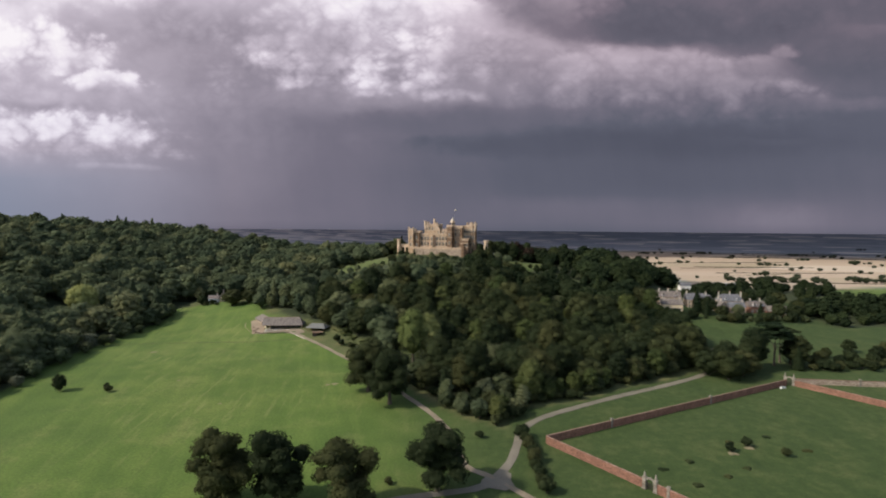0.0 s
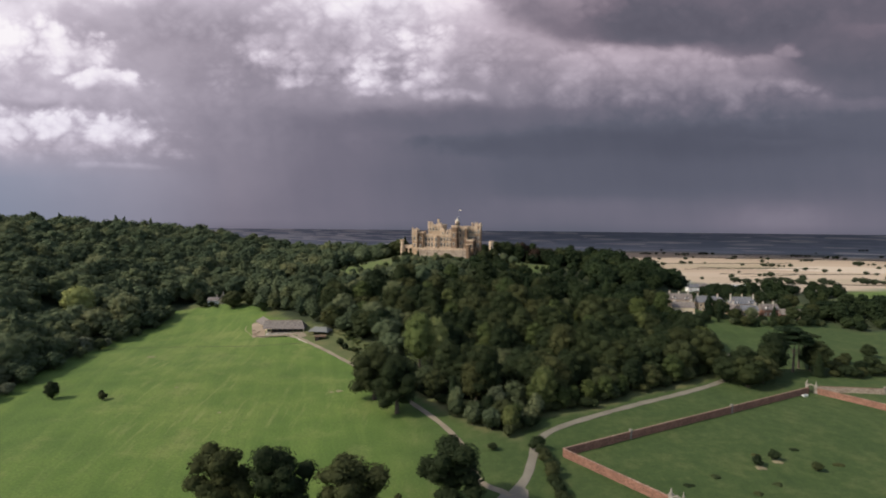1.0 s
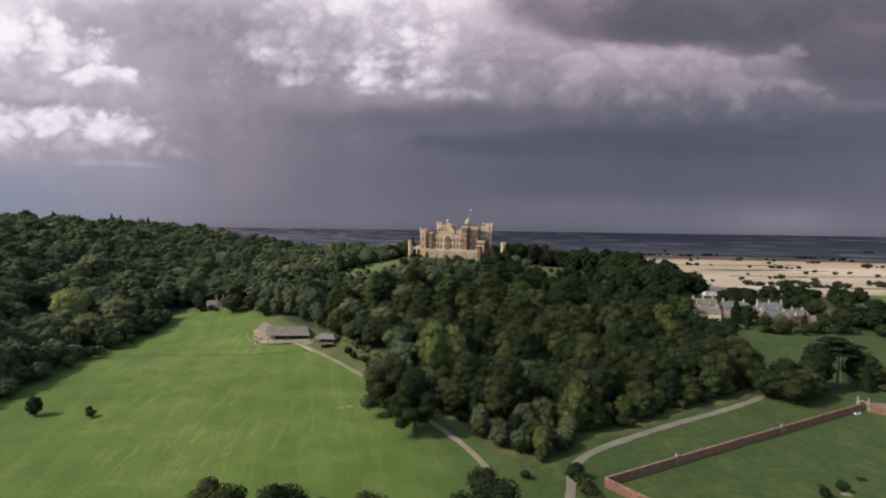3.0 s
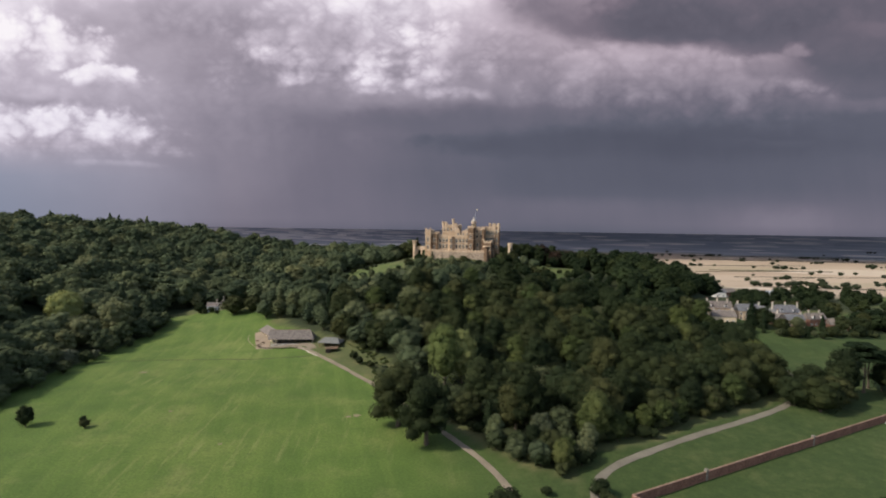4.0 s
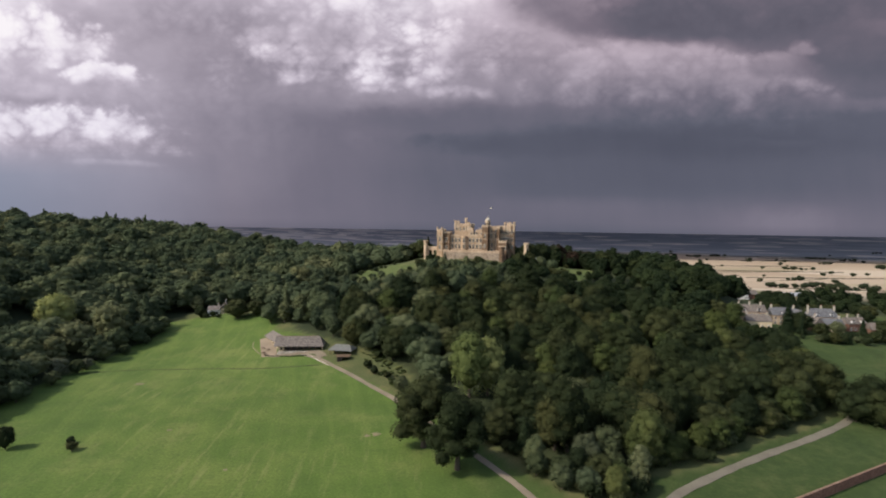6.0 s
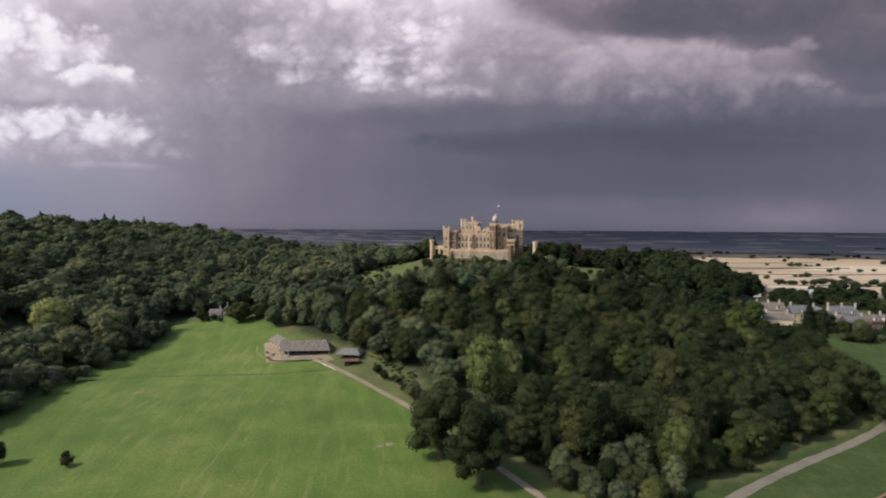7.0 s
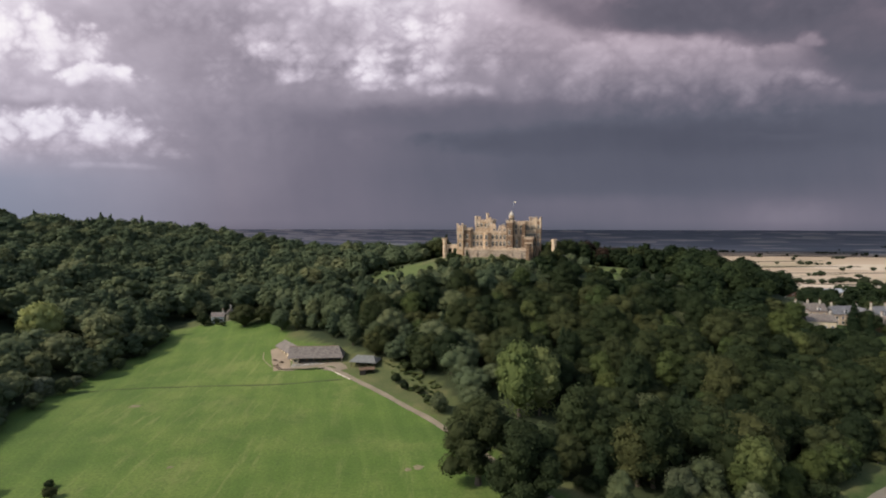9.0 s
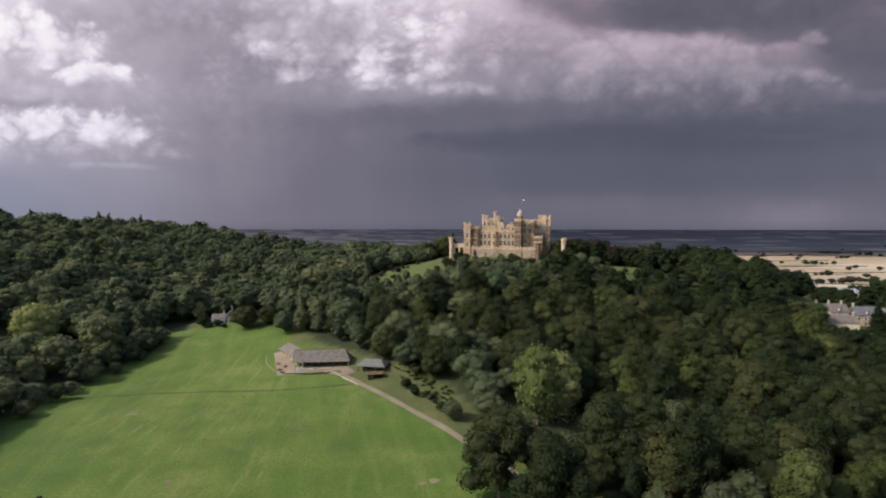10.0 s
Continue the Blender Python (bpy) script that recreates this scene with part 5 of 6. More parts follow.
wing = part("wing", boxes((0, 0.3, 0, 22.0, -1.5, 2.8), (6.7, 7.0, 0, 22.0, -1.5, 2.8), (0.3, 6.7, 21.7, 22.0, -1.5, 2.8)), M_CREAM, pav, "cream rendered rear wing")
wing.matrix_local = pose(-1.6, 6.2, 0, 0, 0, 30)
part("roof", hip_roof(0, 7.0, -2.5, 22.0, 2.9, 5.9, 3.0, 0.7), M_TILE, wing, "grey weathered tile roof")
for k in range(4):
    part("window", boxes((-0.08, 0.05, 3.5 + k * 3.8, 5.0 + k * 3.8, 1.1, 2.4)), M_GLASS, wing, "dark window")
part("door", boxes((-0.06, 0.05, 3.4, 4.6, 0.12, 2.2)), M_TIMBER, pav, "dark timber door")
part("window", boxes((0.7, 1.9, -0.06, 0.1, 1.0, 2.0)), M_GLASS, pav, "dark window")
strip("terrace", [(-114.5, 316), (-116, 322), (-119.5, 330), (-125, 340)], 8.0, M_PAVING, "buff paved terrace beside the pavilion", 0.14, "terrace", [(0, 7), (0.5, 8), (1, 4)])
strip("yard", [(-114, 317.6), (-106, 318.4), (-97, 319.6), (-90, 318.5), (-86.5, 313)], 4.6, M_TRACK, "grey gravel yard before the pavilion", 0.12)
for k, (tx, ty) in enumerate(((-116.5, 318), (-118.5, 321), (-117, 324), (-121, 327))):
    tb = thing("picnic_table", (tx, ty, ground_at(tx, ty) + 0.18), 25 + 31 * k, "brown timber picnic table on the paving", "table", "picnic tables")
    part("tabletop", boxes((-0.9, 0.9, -0.4, 0.4, 0.7, 0.76)), M_TIMBER, tb)
    for sy in (-0.75, 0.75):
        part("bench", boxes((-0.9, 0.9, sy - 0.14, sy + 0.14, 0.42, 0.47)), M_TIMBER, tb)
    for sx in (-0.7, 0.7):
        part("leg_frame", boxes((sx - 0.04, sx + 0.04, -0.85, 0.85, 0.34, 0.42), (sx - 0.04, sx + 0.04, -0.5, -0.4, 0, 0.7), (sx - 0.04, sx + 0.04, 0.4, 0.5, 0, 0.7)), M_TIMBER, tb)


def low_run(name, points, width, height, mat, label, category, seed, step=0.8, kind=""):
    """A low uneven bank or hedge along a line."""
    r = np.random.default_rng(seed)
    line = spline(points, step)
    v, f = [], []
    for k, q in enumerate(line):
        d = (line[min(k + 1, len(line) - 1)] - line[max(k - 1, 0)]).normalized()
        s = Vector((d.y, -d.x, 0))
        h, w = height * r.uniform(0.75, 1.2), width * r.uniform(0.8, 1.2)
        for a, u in ((-0.5, -0.2), (-0.42, 0.75), (0, 1.0), (0.42, 0.75), (0.5, -0.2)):
            e = q + s * (w * a + r.uniform(-0.08, 0.08))
            v.append((e.x, e.y, ground_at(e.x, e.y) + h * u))
    for k in range(len(line) - 1):
        for j in range(4):
            i = k * 5 + j
            f.append((i, i + 1, i + 6, i + 5))
    return tagged(new(name, mesh_from(name, v, f, mat)), label, category, kind=kind)


low_run("ditch_grass", [(-198, 287), (-175, 296), (-146, 300), (-113, 300), (-84, 305)], 0.9, 0.12, M_GREY, "thin line of longer grass along a ditch across the lawn", "hedge", 3)
low_run("terrace_hedge", [(-116.3, 317.3), (-105.0, 315.9), (-95.0, 315.2)], 0.8, 0.45, M_LEAF, "low green hedge edging the pavilion terrace", "hedge", 5)
low_run("terrace_edging", [(-129.3, 336.7), (-127.2, 329.9), (-121.6, 322.3), (-117.5, 318.0)], 0.4, 0.15, M_PAVING, "low stone edging round the terrace", "kerb", 8, 1.2)
low_run("stone_kerb", [(-93.2, 314.8), (-87.3, 309.3), (-81.6, 304.1)], 0.5, 0.25, M_PALE, "low pale stone kerb beside the track", "kerb", 6, 1.2)

# open shelter beside the track
SX, SY = -83.4, 315.0
shed = thing("open_shelter", (SX, SY, ground_at(SX + 4, SY)), -10, "open timber shelter with a grey hipped roof", "shelter")
for x in (0.2, 3.8, 7.4, 11.0):
    for y in (0.2, 6.8):
        part("post", boxes((x - 0.12, x + 0.12, y - 0.12, y + 0.12, -0.8, 2.6)), M_TIMBER, shed)
part("roof", hip_roof(0, 11.2, 0, 7.0, 2.45, 4.7, 2.6, 0.7), M_SHEET, shed, "pale grey sheet roof")
part("back_boarding", boxes((0.1, 11.1, 6.85, 6.95, -0.4, 2.5)), M_DARKWOOD, shed, "dark boarding")
low_shed = thing("low_shed", (-75.5, 309.5, ground_at(-75.5, 309.5)), 12, "low dark timber shed with a brown sheet roof", "shed")
part("wall", boxes((-3.0, 3.0, 1.6, 1.75, -0.6, 1.7), (-3.0, -2.85, -1.6, 1.6, -0.6, 1.7), (2.85, 3.0, -1.6, 1.6, -0.6, 1.7), (-2.85, -0.6, -1.75, -1.6, -0.6, 1.7)), M_DARKWOOD, low_shed, "dark boarded wall")
part("roof", hip_roof(-3.0, 3.0, -1.75, 1.75, 1.72, 2.5, 0.0, 0.3, 0.08), M_TIMBER, low_shed, "brown sheet roof")


# ---------------------------------------------------------------- houses
def house(x, y, turn, w, d, h, rise, wall, roof, label, gable=0.0, stacks=(0.2, 0.8), rows=2, cols=4, dormers=0, name="house", pots=2, group="village houses"):
    """A house with gabled roof, chimneys and windows. gable: inset of the ridge ends."""
    g = thing(name, (x, y, min(ground_at(x, y), ground_at(x - w / 2, y), ground_at(x + w / 2, y)) - 0.1), turn, label, "house", group)
    bm = boxes((-w / 2, w / 2, -d / 2, d / 2, -1.0, h))
    if gable < 0.1:
        long_x = w >= d
        for s in (-1, 1):
            if long_x:
                pts = [(s * w / 2, -d / 2, h), (s * w / 2, d / 2, h), (s * w / 2, 0, h + rise * 0.97), (s * (w / 2 - 0.3), -d / 2, h), (s * (w / 2 - 0.3), d / 2, h), (s * (w / 2 - 0.3), 0, h + rise * 0.97)]
            else:
                pts = [(-w / 2, s * d / 2, h), (w / 2, s * d / 2, h), (0, s * d / 2, h + rise * 0.97), (-w / 2, s * (d / 2 - 0.3), h), (w / 2, s * (d / 2 - 0.3), h), (0, s * (d / 2 - 0.3), h + rise * 0.97)]
            v = [bm.verts.new(p) for p in pts]
            for f in ((0, 1, 2), (5, 4, 3), (0, 2, 5, 3), (1, 4, 5, 2)):
                bm.faces.new([v[i] for i in f])
    part("wall", bm, wall, g)
    part("roof", hip_roof(-w / 2, w / 2, -d / 2, d / 2, h + 0.02, h + rise, gable, 0.35), roof, g, "weathered slate roof")
    for s in stacks:
        cx, cy = (-w / 2 + w * s, 0) if w >= d else (0, -d / 2 + d * s)
        st = part("chimney", boxes((cx - 0.45, cx + 0.45, cy - 0.35, cy + 0.35, h, h + rise + 1.7), (cx - 0.53, cx + 0.53, cy - 0.43, cy + 0.43, h + rise + 1.4, h + rise + 1.75)), M_PALE, g, "stone chimney stack")
        for k in range(pots):
            part("chimney_pot", lathe([(0.15, h + rise + 1.75), (0.12, h + rise + 2.3), (0.16, h + rise + 2.4)], 8, (cx + (k - (pots - 1) / 2) * 0.36, cy)), M_BRICK, st)
    for r in range(rows):
        for k in range(cols):
            wx = -w / 2 + w * (k + 0.5) / cols
            z = 0.9 + r * 2.8
            if z + 1.6 > h:
                continue
            o = part("window", ring(0.5, z, z + 1.5, 0.15, -d / 2 - 0.1, -d / 2 + 0.02, wx), M_WHITE, g)
            part("pane", boxes((wx - 0.49, wx + 0.49, -d / 2 - 0.05, -d / 2 - 0.01, z + 0.01, z + 1.49)), M_GLASS, o)
    for k in range(dormers):
        wx = -w / 2 + w * (k + 0.5) / dormers
        dm = part("dormer", boxes((wx - 0.8, wx + 0.8, -d / 2 + 0.2, -d / 2 + 2.6, h + 0.2, h + 1.9)), M_WHITE, g, "white gabled dormer")
        part("pane", boxes((wx - 0.5, wx + 0.5, -d / 2 + 0.14, -d / 2 + 0.19, h + 0.6, h + 1.6)), M_GLASS, dm)
        part("dormer_roof", hip_roof(wx - 0.8, wx + 0.8, -d / 2 + 0.2, -d / 2 + 3.0, h + 1.92, h + 2.9, 0.0, 0.2, 0.08), roof, dm)
    return g


house(166, 371, -12, 14, 8, 4.8, 3.6, M_CREAM, M_TILE, "yellow stone house with a grey tiled roof", 0.0, (0.1, 0.9), 2, 4)
house(169, 384, -8, 17, 8, 6.4, 4.2, M_LIMESTONE, M_TILE, "long stone house with a broad grey roof behind another", 0.0, (0.12, 0.5, 0.88), 2, 5, 2)
house(189, 384, -6, 13, 8, 6.4, 4.4, M_LIMESTONE, M_SLATE, "stone house with a blue slate roof", 0.0, (0.06,), 2, 4, 1)
house(197.5, 381.5, -6, 5.6, 10, 6.6, 4.2, M_WHITE, M_SLATE, "white gabled house end with a slate roof", 0.0, (0.85,), 2, 2)
house(203, 373, 2, 6.5, 8, 5.0, 3.8, M_IRONSTONE, M_TILE, "brown stone house with its gable to the park", 0.0, (0.5,), 2, 2)
house(217, 387, -5, 17, 9, 6.8, 4.8, M_LIMESTONE, M_SLATE, "large slate-roofed stone house with tall pale chimneys", 2.5, (0.03, 0.5, 0.97), 2, 5, 2, pots=3)
house(215, 375, -5, 11, 7, 4.6, 3.6, M_LIMESTONE, M_SLATE, "low stone cottage with slate roof among shrubs", 0.0, (0.9,), 1, 4)
house(232, 380, 8, 13, 8, 4.8, 3.8, M_BRICK, M_TILE, "red brick cottage with a brown tiled roof", 0.0, (0.2, 0.8), 1, 4, 2)
house(241, 371, -15, 10, 7, 4.2, 3.6, M_BRICK, M_TILE, "red brick cottage beside the village lane", 0.0, (0.8,), 1, 3, 1)
house(250, 381, -4, 11, 6, 3.8, 2.8, M_CREAM, M_TILE, "low cream outbuilding behind the cottages", 0.0, (), 1, 3)
house(257, 544, -4, 11, 7, 5.0, 3.2, M_WHITE, M_SLATE, "white painted barn with a slate roof", 0.0, (), 1, 2, name="barn")
house(268, 548, 4, 12, 8, 5.0, 3.6, M_BRICK, M_TILE, "low red brick farm building", 0.0, (), 1, 2, name="barn")
house(305, 540, 0, 24, 10, 4.6, 3.0, M_CREAM, M_LEAD, "long pale farm shed", 0.0, (), 1, 4, name="barn")
house(-175, 392, 14, 7, 5.5, 3.8, 2.4, M_WHITE, M_TILE, "white gabled cottage half hidden at the wood's edge", 0.0, (0.85,), 2, 3, group="cottages")
house(-168.5, 394, -70, 5.5, 5, 3.8, 3.0, M_CREAM, M_TILE, "cream cottage wing with a tiled gable", 0.0, (0.3,), 2, 2, group="cottages")


# ---------------------------------------------------------------- single trees, bushes and small things
r9 = np.random.default_rng(77)


def mound(x, y, w, h, mat, label, group, seed, name="earth_mound"):
    rr = np.random.default_rng(seed)
    bm = bmesh.new()
    bmesh.ops.create_icosphere(bm, subdivisions=3, radius=1)
    ph = rr.uniform(0, 6, 3)
    for v in bm.verts:
        k = 1 + 0.18 * math.sin(4 * v.co.x + ph[0]) + 0.15 * math.sin(5 * v.co.y + ph[1])
        v.co = Vector((v.co.x * w * k, v.co.y * w * 0.75 * k, max(v.co.z, -0.2) * h * k))
    me = bpy.data.meshes.new(name)
    bm.to_mesh(me)
    bm.free()
    me.materials.append(mat)
    o = new(name, me)
    o.location = (x, y, ground_at(x, y))
    return tagged(o, label, "mound", group)


GATE_TREES = "trees by the far garden gate"
OAK.plant(140, 248, 1.15, 30, "wide dark green bushy tree by the garden wall", 0, group=GATE_TREES, squash=0.85)
OAK.plant(150, 253, 0.95, 130, "dark green bushy tree by the garden wall", 2, group=GATE_TREES, squash=0.9)
TALL.plant(156, 259, 1.0, 70, "dark tree beside tall cedars", 1, group=GATE_TREES)
TALL.plant(161, 263, 1.3, 10, "dense dark column of a tree beside a cedar", 0, group=GATE_TREES)
CEDAR.plant(176, 270, 1.0, 120, "tall flat-topped cedar with a bare trunk", 1, group=GATE_TREES)
CEDAR.plant(183, 276, 0.85, 220, "tall flat-topped cedar behind another", 0, group=GATE_TREES)
TALL.plant(187, 267, 1.0, 200, "dark bushy tree beside the stone gate", 2, group=GATE_TREES)
OAK.plant(133, 254, 0.9, 200, "dark green tree by the drive", 3, group=GATE_TREES)
OAK.plant(146, 262, 1.0, 300, "dark green tree by the drive", 1, group=GATE_TREES)
TALL.plant(186, 272, 0.9, 300, "dark tree beyond the garden gate", 0, group=GATE_TREES)
YEW.plant(184, 263, 0.9, 40, "dark narrow yew beside a cedar", 1, group=GATE_TREES)

VILLAGE_TREES = "trees among the village houses"
for x, y, sp, s, lab in ((183, 368, YEW, 1.25, "tall dark cypress before the houses"), (190, 366, OAK, 0.85, "round dark tree before the houses"), (187, 362, YEW, 0.8, "dark clipped yew before the houses"),
                         (212, 366, WILLOW, 0.9, "grey-green tree before the cottages"), (229, 368, YEW, 0.7, "small dark conifer by the cottages"), (196, 358, OAK, 0.6, "low bushy tree before the houses"),
                         (205, 356, SHRUB, 1.6, "broad green shrub by the meadow"), (214, 357, SHRUB, 1.7, "broad green shrub by the meadow"), (223, 358, SHRUB, 1.5, "broad green shrub by the meadow"),
                         (149, 366, LIME, 1.0, "olive green tree at the end of the wood"), (146, 378, OAK, 0.95, "dark tree at the end of the wood"), (241, 366, OAK, 0.7, "bushy tree by the cottages"),
                         (252, 366, OAK, 0.75, "bushy dark tree by the cottages"), (233, 362, SHRUB, 1.5, "broad shrub by the cottages"), (259, 372, TALL, 0.8, "dark tree by the lane")):
    sp.plant(x, y, s, float(r9.uniform(0, 360)), lab, int(r9.integers(0, 4)), group=VILLAGE_TREES)
for k, q in enumerate(spline_points([(168, 357), (184, 353), (202, 350), (222, 350), (244, 356), (262, 362)], 5.0)):
    (SHRUB, OAK, SHRUB, YEW, WILLOW)[k % 5].plant(q[0] + float(r9.uniform(-2, 2)), q[1] + float(r9.uniform(-2, 3)), float(r9.uniform(1.1, 1.9)) if k % 5 in (0, 2) else float(r9.uniform(0.36, 0.52)), float(r9.uniform(0, 360)), "small green garden tree before the stone houses", k, group="garden trees before the village")
for x, y, s in ((192, 404, 0.6), (224, 405, 0.7), (240, 412, 0.75), (262, 408, 0.7), (279, 424, 0.8), (205, 412, 0.5), (285, 440, 0.8)):
    OAK.plant(x, y, s, float(r9.uniform(0, 360)), "round green tree in the pasture behind the houses", int(r9.integers(0, 4)), group="trees behind the village")

for k in range(9):
    x, y = 31.5 - 0.25 * k + r9.uniform(-0.7, 0.7), 150 + k * 4.4
    SHRUB.plant(x, y, float(r9.uniform(1.1, 1.6)), float(r9.uniform(0, 360)), "dark green bush between drive and garden wall", k, category="bush", group="bushes along the garden wall", squash=1.15)
for x, y, s in ((14, 185, 0.9), (-16, 154, 0.75), (43, 219, 1.3), (60, 222, 1.2), (88, 240, 1.4), (100, 246, 1.2), (-62, 300, 1.3), (-58, 294, 1.1), (-66, 325, 1.2), (-52, 290, 0.9), (-48, 282, 1.1), (-58, 310, 1.2)):
    SHRUB.plant(x, y, s, float(r9.uniform(0, 360)), "rounded green bush on rough grass", int(r9.integers(0, 3)), category="bush", group="bushes at the wood's edge")
for x, y in ((8, 205), (2, 212), (34, 214), (70, 231), (115, 256), (-44, 275)):
    WILLOW.plant(x, y, 0.75, float(r9.uniform(0, 360)), "grey-green small tree at the wood's edge", int(r9.integers(0, 2)), group="grey trees at the wood's edge")
for x, y, s in ((-193, 225, 0.9), (-196, 236, 1.0), (-195, 248, 0.9), (-199, 262, 1.0), (-198, 285, 0.85)):
    SILVER.plant(x, y, s, float(r9.uniform(0, 360)), "silvery green tree at the lawn's edge", int(r9.integers(0, 2)), group="silver trees at the lawn's edge")
YELLOW.plant(-238, 338, 1.55, 20, "bright yellow-green tree standing out of the dark wood", 0, group="pale trees in the wood")
OAK.plant(-154, 377, 1.0, 15, "broad dark cedar-like tree on the far lawn", 1, group="trees by the cottage", squash=0.8)
OAK.plant(-143, 379, 0.85, 75, "broad dark tree on the far lawn", 3, group="trees by the cottage", squash=0.8)
SHRUB.plant(-168, 382, 0.9, 0, "green bush before the cottage", 0, category="bush", group="bushes by the cottage")
SHRUB.plant(-173, 386, 1.3, 140, "rounded bush before the cottage", 2, category="bush", group="bushes by the cottage")
OAK.plant(-182, 388, 0.5, 40, "small dark green tree beside the cottage", 2, group="trees by the cottage")
SHRUB.plant(-178, 386, 1.1, 60, "green bush before the cottage", 1, category="bush", group="bushes by the cottage")
BEECH.plant(93, 494, 1.35, 60, "dark copper beech among trees by the castle", 0, group="trees round the castle")
BEECH.plant(106, 501, 1.2, 160, "dark copper beech among trees by the castle", 0, group="trees round the castle")
BEECH.plant(68, 488, 1.5, 0, "dark copper beech beside the castle", 0, group="trees round the castle")
BEECH.plant(80, 484, 1.2, 90, "dark copper beech beside the castle", 0, group="trees round the castle")
OAK.plant(55, 482, 1.1, 30, "green tree beside the round tower", 1, group="trees round the castle")
OAK.plant(-42, 487, 1.0, 10, "dark green tree behind the castle wing", 2, group="trees round the castle")
YEW.plant(-39, 486, 1.2, 30, "dark tree behind the castle's corner tower", 1, group="trees round the castle")
YEW.plant(-44, 490, 1.1, 130, "dark tree behind the castle's corner tower", 0, group="trees round the castle")
for x, y, s, sp in ((-36, 450, 0.5, OAK), (-25, 448, 0.55, YEW), (-31, 446, 0.42, OAK), (26, 449, 0.55, YEW), (30, 446, 0.6, OAK), (36, 450, 0.5, OAK), (42, 446, 0.45, OAK), (40, 453, 0.66, OAK), (48, 449, 0.6, LIGHT_OAK), (38, 451, 0.85, YEW), (56, 446, 0.55, LIGHT_OAK)):
    sp.plant(x, y, s, float(r9.uniform(0, 360)), "dark green tree below the castle terrace", int(r9.integers(0, 4)), group="trees round the castle")

for k in range(46):
    x, y = float(r9.uniform(-52, 56)), float(r9.uniform(426, 449))
    if y > 442 and -28 < x < 24:
        y -= 12
    SHRUB.plant(x, y, float(r9.uniform(0.9, 1.9)), float(r9.uniform(0, 360)), "green shrub on the castle mound", k, category="bush", group="shrubs on the castle mound")

for x, y, s in ((92, 478, 1.05), (104, 474, 1.1), (46, 494, 1.0), (118, 470, 1.0), (-50, 496, 1.0), (-58, 488, 0.9)):
    OAK.plant(x, y, s, float(r9.uniform(0, 360)), "dark green tree on the castle mound", int(r9.integers(0, 4)), group="trees round the castle")
for x, y, s in ((196, 268, 0.45), (203, 273, 0.5), (211, 270, 0.42), (221, 276, 0.5), (230, 272, 0.45), (240, 280, 0.55), (250, 286, 0.6), (214, 284, 0.4), (262, 292, 0.6), (236, 296, 0.5), (205, 262, 0.35), (222, 262, 0.35)):
    OAK.plant(x, y, s, float(r9.uniform(0, 360)), "bushy dark tree beyond the garden wall", int(r9.integers(0, 4)), group="trees beyond the garden wall")
for k, q in enumerate(spline_points([(193, 259), (208, 262), (224, 263), (240, 270), (262, 284)], 4.2)):
    SHRUB.plant(q[0] + float(r9.uniform(-1.5, 1.5)), q[1] + float(r9.uniform(0, 4)), float(r9.uniform(1.1, 2.0)), float(r9.uniform(0, 360)), "dense dark bush behind the outer garden wall", k, category="bush", group="bushes behind the outer wall")
for k, (x, y, w) in enumerate(((-50, 238, 1.9), (-53, 236.5, 1.2), (-156, 276, 1.8), (-120, 232, 0.9), (-92, 210, 1.0))):
    mound(x, y, w, 0.10, M_EARTH, "bare worn patch of earth on the lawn", "bare patches", 60 + k, "earth_patch")

for x, y, s in ((52, 225, 0.5), (59, 227, 0.62), (67, 230, 0.66), (75, 235, 0.6), (24, 203, 0.55), (92, 243, 0.55)):
    LIME.plant(x, y, s, float(r9.uniform(0, 360)), "yellow-green young lime at the wood's edge", int(r9.integers(0, 2)), group="young limes at the wood's edge")
for (x, y), sp, s in zip(((15, 203), (22, 199), (29, 204), (9, 209), (34, 212), (46, 219), (2, 216)), (LIGHT_OAK, LIME, LIGHT_OAK, WILLOW, LIGHT_TALL, LIME, LIGHT_TALL), (0.52, 0.6, 0.5, 0.8, 0.55, 0.6, 0.6)):
    sp.plant(x, y, s, float(r9.uniform(0, 360)), "young green tree at the foot of the wood", int(r9.integers(0, 2)), group="young trees at the foot of the wood")
for y in range(222, 352, 13):
    x = float(np.interp(y, [217, 242, 270, 310, 340, 364], [-187, -193, -196, -198, -195, -193])) + float(r9.uniform(2, 6))
    (LIGHT_OAK, SILVER, WILLOW)[int(r9.integers(0, 3))].plant(x, y + float(r9.uniform(-4, 4)), float(r9.uniform(0.5, 0.8)), float(r9.uniform(0, 360)), "green tree standing forward at the lawn's edge", int(r9.integers(0, 3)), group="trees along the lawn")

for k, (x, y, s) in enumerate(((-129, 364, 0.8), (-120, 361, 0.72), (-101, 354, 0.7), (-91, 348, 0.78), (-81, 342, 0.7), (-71, 334, 0.75), (-61, 324, 0.68), (-112, 366, 0.85))):
    (LIGHT_OAK, LIGHT_TALL, OAK)[k % 3].plant(x, y, s, float(r9.uniform(0, 360)), "dense green tree close behind the pavilion", k, group="trees behind the pavilion")
SCRUB = [(-72.9, 321.7), (-55.7, 316.7), (-42.0, 294.3), (-47.3, 279.1), (-61.4, 302.1)]
k = 0
while k < 70:
    x, y = float(r9.uniform(-82, -36)), float(r9.uniform(262, 326))
    if inside(SCRUB, np.array([x]), np.array([y])).any():
        k += 1
        BRAMBLE.plant(x, y, float(r9.uniform(0.25, 0.8)), float(r9.uniform(0, 360)), "low ragged bramble scrub on rough grass", k, category="bush", group="scrub beside the track", squash=float(r9.uniform(0.5, 1.1)))

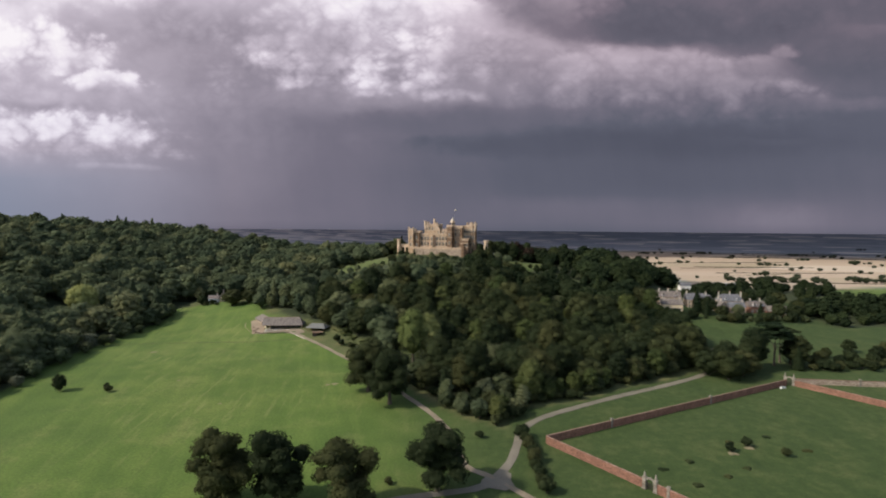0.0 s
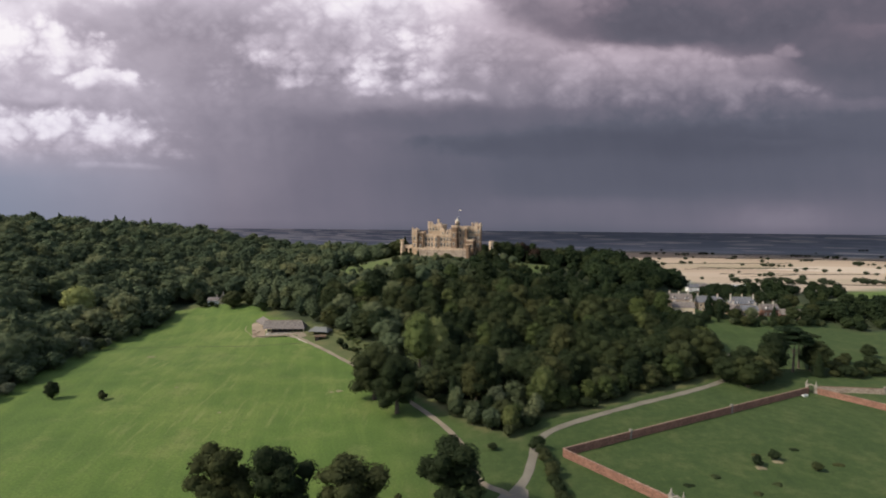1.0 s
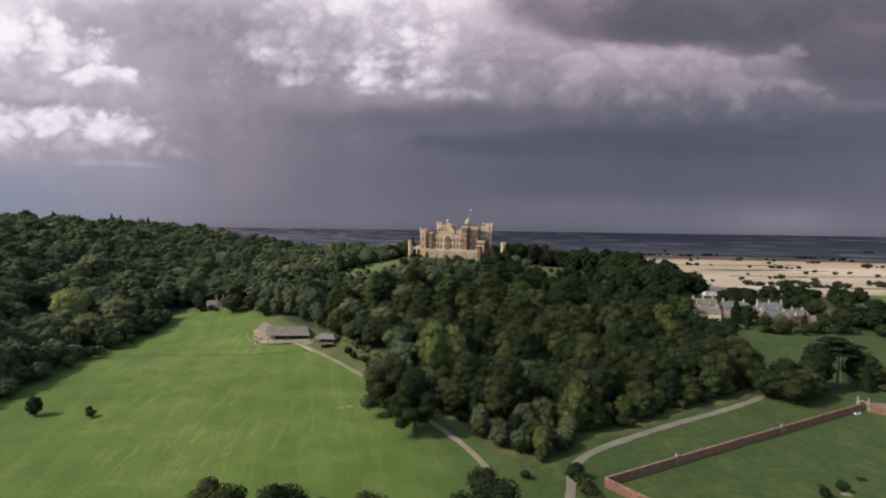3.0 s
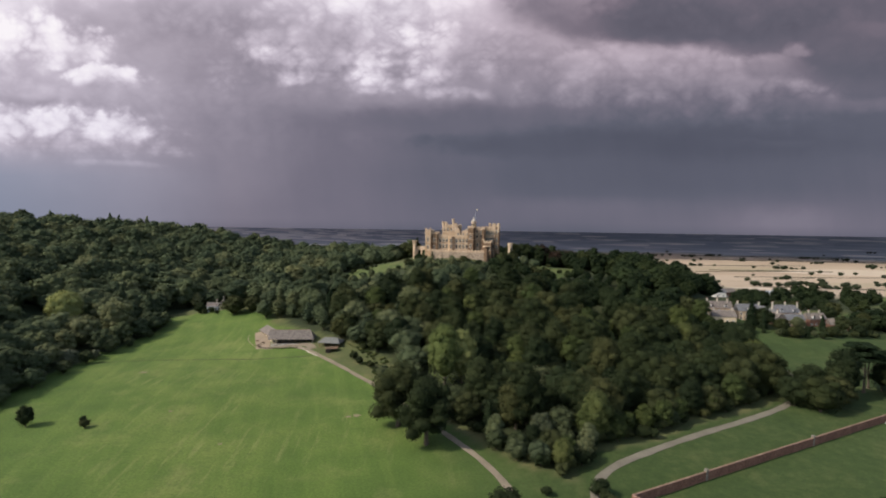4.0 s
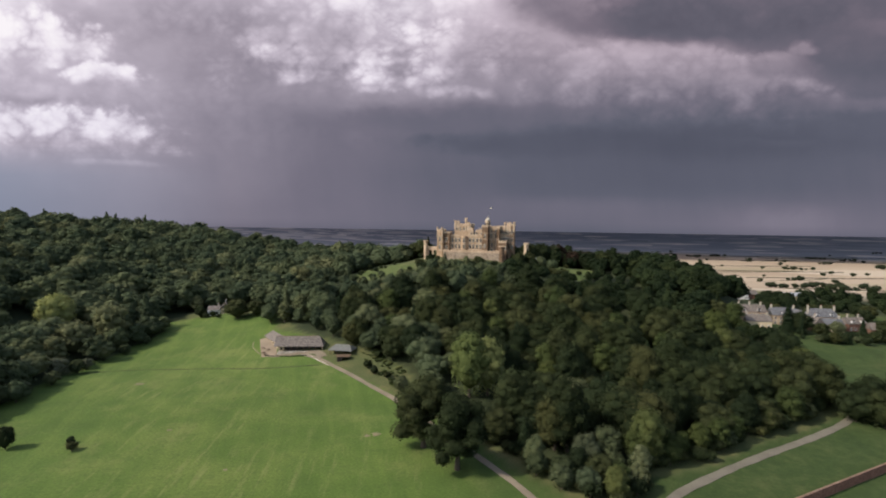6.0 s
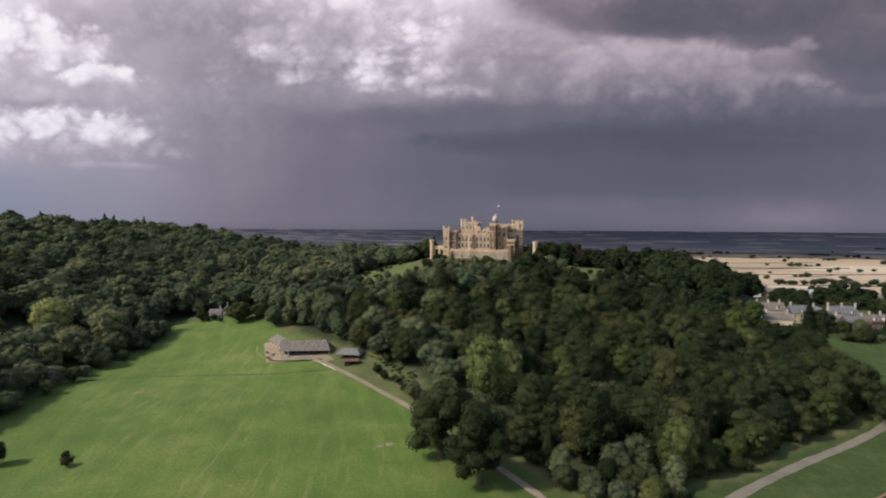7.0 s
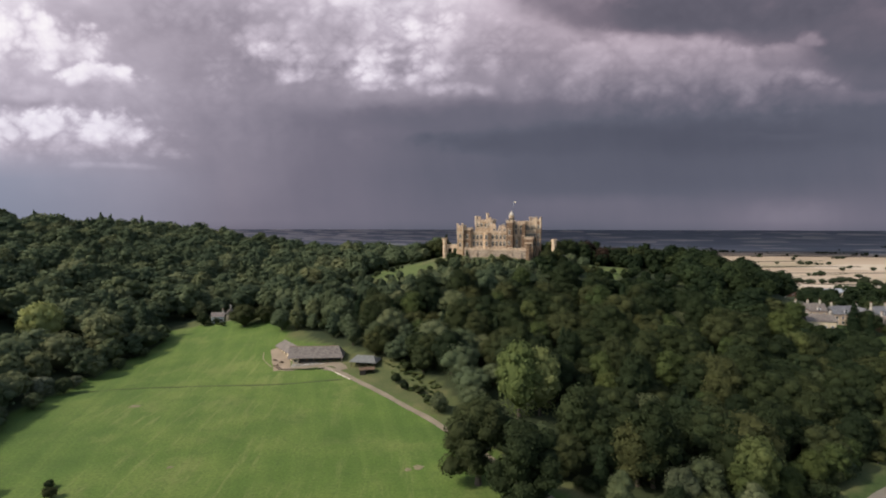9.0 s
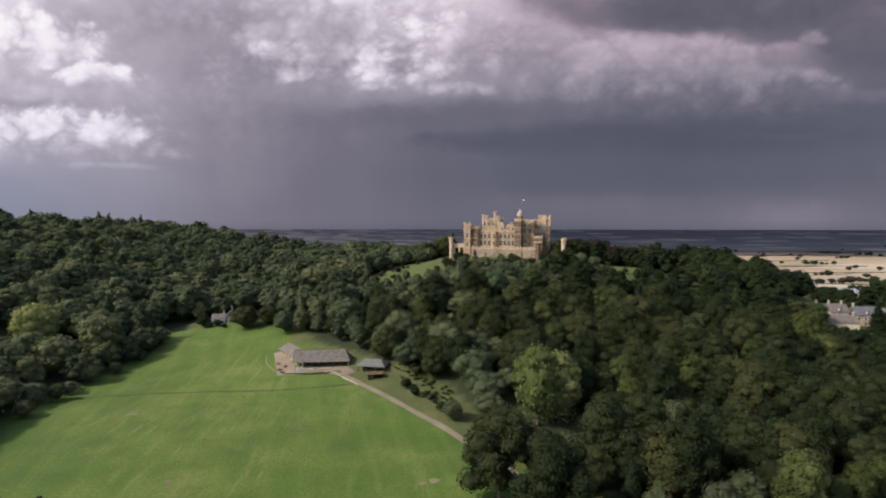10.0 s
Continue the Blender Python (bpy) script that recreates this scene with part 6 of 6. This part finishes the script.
for (x, y), sp, s, lab in zip([(-15.4, 270.0), (-7.6, 272.2), (18.5, 217.9), (38.2, 219.0), (20.3, 288.2)], (PALE_LIME, PALE_LIME, SILVER, LIME, LIME), (1.45, 1.3, 0.9, 0.95, 0.9), ("tall yellow-green lime standing out of the wood", "broad yellow-green lime beside another", "pale grey-green tree standing out of the dark wood", "yellow-green lime in the dark wood", "slender yellow-green lime in the wood")):
    sp.plant(x, y, s, float(r9.uniform(0, 360)), lab, 1, group="pale trees in the wood", squash=1.15)
for k in range(26):
    x, y = (float(r9.uniform(-90, -54)), float(r9.uniform(430, 470))) if k % 2 else (float(r9.uniform(56, 90)), float(r9.uniform(432, 470)))
    SHRUB.plant(x, y, float(r9.uniform(0.5, 1.3)), float(r9.uniform(0, 360)), "round green shrub on the rough castle slope", k, category="bush", group="shrubs on the castle slopes")

# young trees with earth mounds, tussocks and a pale trough inside the walled garden
for x, y, s in ((100.5, 176, 0.9), (108.5, 180, 0.95), (118, 173, 0.85)):
    SHRUB.plant(x, y, s, float(r9.uniform(0, 360)), "small round young tree in the walled garden", int(r9.integers(0, 3)), group="young trees in the garden", squash=1.25)


for k, (x, y, w) in enumerate(((72, 164, 1.6), (83, 169, 1.5), (91, 160, 1.6), (100, 165, 1.5), (128, 177, 1.7), (120, 187, 1.3), (104, 183, 1.4), (79, 155, 1.5))):
    mound(x, y, w, 0.6, M_LEAF, "low dark tussock of weeds in the grass", "tussocks in the garden", k, "tussock")
for k, (x, y) in enumerate(((100.8, 174.6), (108.8, 178.6))):
    mound(x, y, 1.5, 0.35, M_EARTH, "bare earth mound at a young tree's foot", "earth mounds", 40 + k)
tr = thing("white_trough", (159, 237, ground_at(159, 237)), 20, "white water trough on the garden grass", "trough")
part("tank", boxes((-1.4, 1.4, -0.5, -0.4, 0, 0.7), (-1.4, 1.4, 0.4, 0.5, 0, 0.7), (-1.4, -1.3, -0.4, 0.4, 0, 0.7), (1.3, 1.4, -0.4, 0.4, 0, 0.7), (-1.3, 1.3, -0.4, 0.4, 0, 0.1)), M_WHITE, tr)
part("water", boxes((-1.29, 1.29, -0.39, 0.39, 0.1, 0.55)), M_GLASS, tr, "dark water")

# ---------------------------------------------------------------- the vale: hedgerows and far trees
rv = np.random.default_rng(31)
bush = [crown_arrays(np.random.default_rng(600 + k), "shrub", 10, 7.5, 90, 0.8, BALL1) for k in range(3)]
lone = []
for k in range(10):
    y0 = 730 + 1350 * (k / 10) ** 1.15 + rv.uniform(-30, 60)
    x0, x1 = 0.40 * y0, 1.02 * y0
    slope = rv.uniform(-0.35, 0.45)
    a = x0 + rv.uniform(0, 0.35) * (x1 - x0)
    b = a + rv.uniform(0.35, 0.65) * (x1 - x0)
    pts = [(a + (b - a) * t / 5, y0 + ((a + (b - a) * t / 5) - x0) * slope + rv.uniform(-5, 5)) for t in range(6)]
    low_run("hedgerow", pts, 1.4 + k * 0.08, 0.9 + 0.06 * k, M_DARK, "dark hedgerow between ripe corn fields", "hedge", 200 + k, 5.0)
for k in range(95):
    y0 = 700 + 1450 * rv.random() ** 1.3
    x0 = y0 * rv.uniform(0.38, 1.0)
    m = 1 if rv.random() < 0.75 else int(rv.integers(3, 9))
    for j in range(m):
        lone.append((x0 + j * rv.uniform(6, 10), y0 + rv.uniform(-4, 4), rv.uniform(0.7, 1.5), rv.random() * 0.2, int(rv.integers(0, 3))))
joined_wood("far_trees", rv, lone, bush, "scattered dark trees and copses in the corn fields", M_COPSE, "trees")
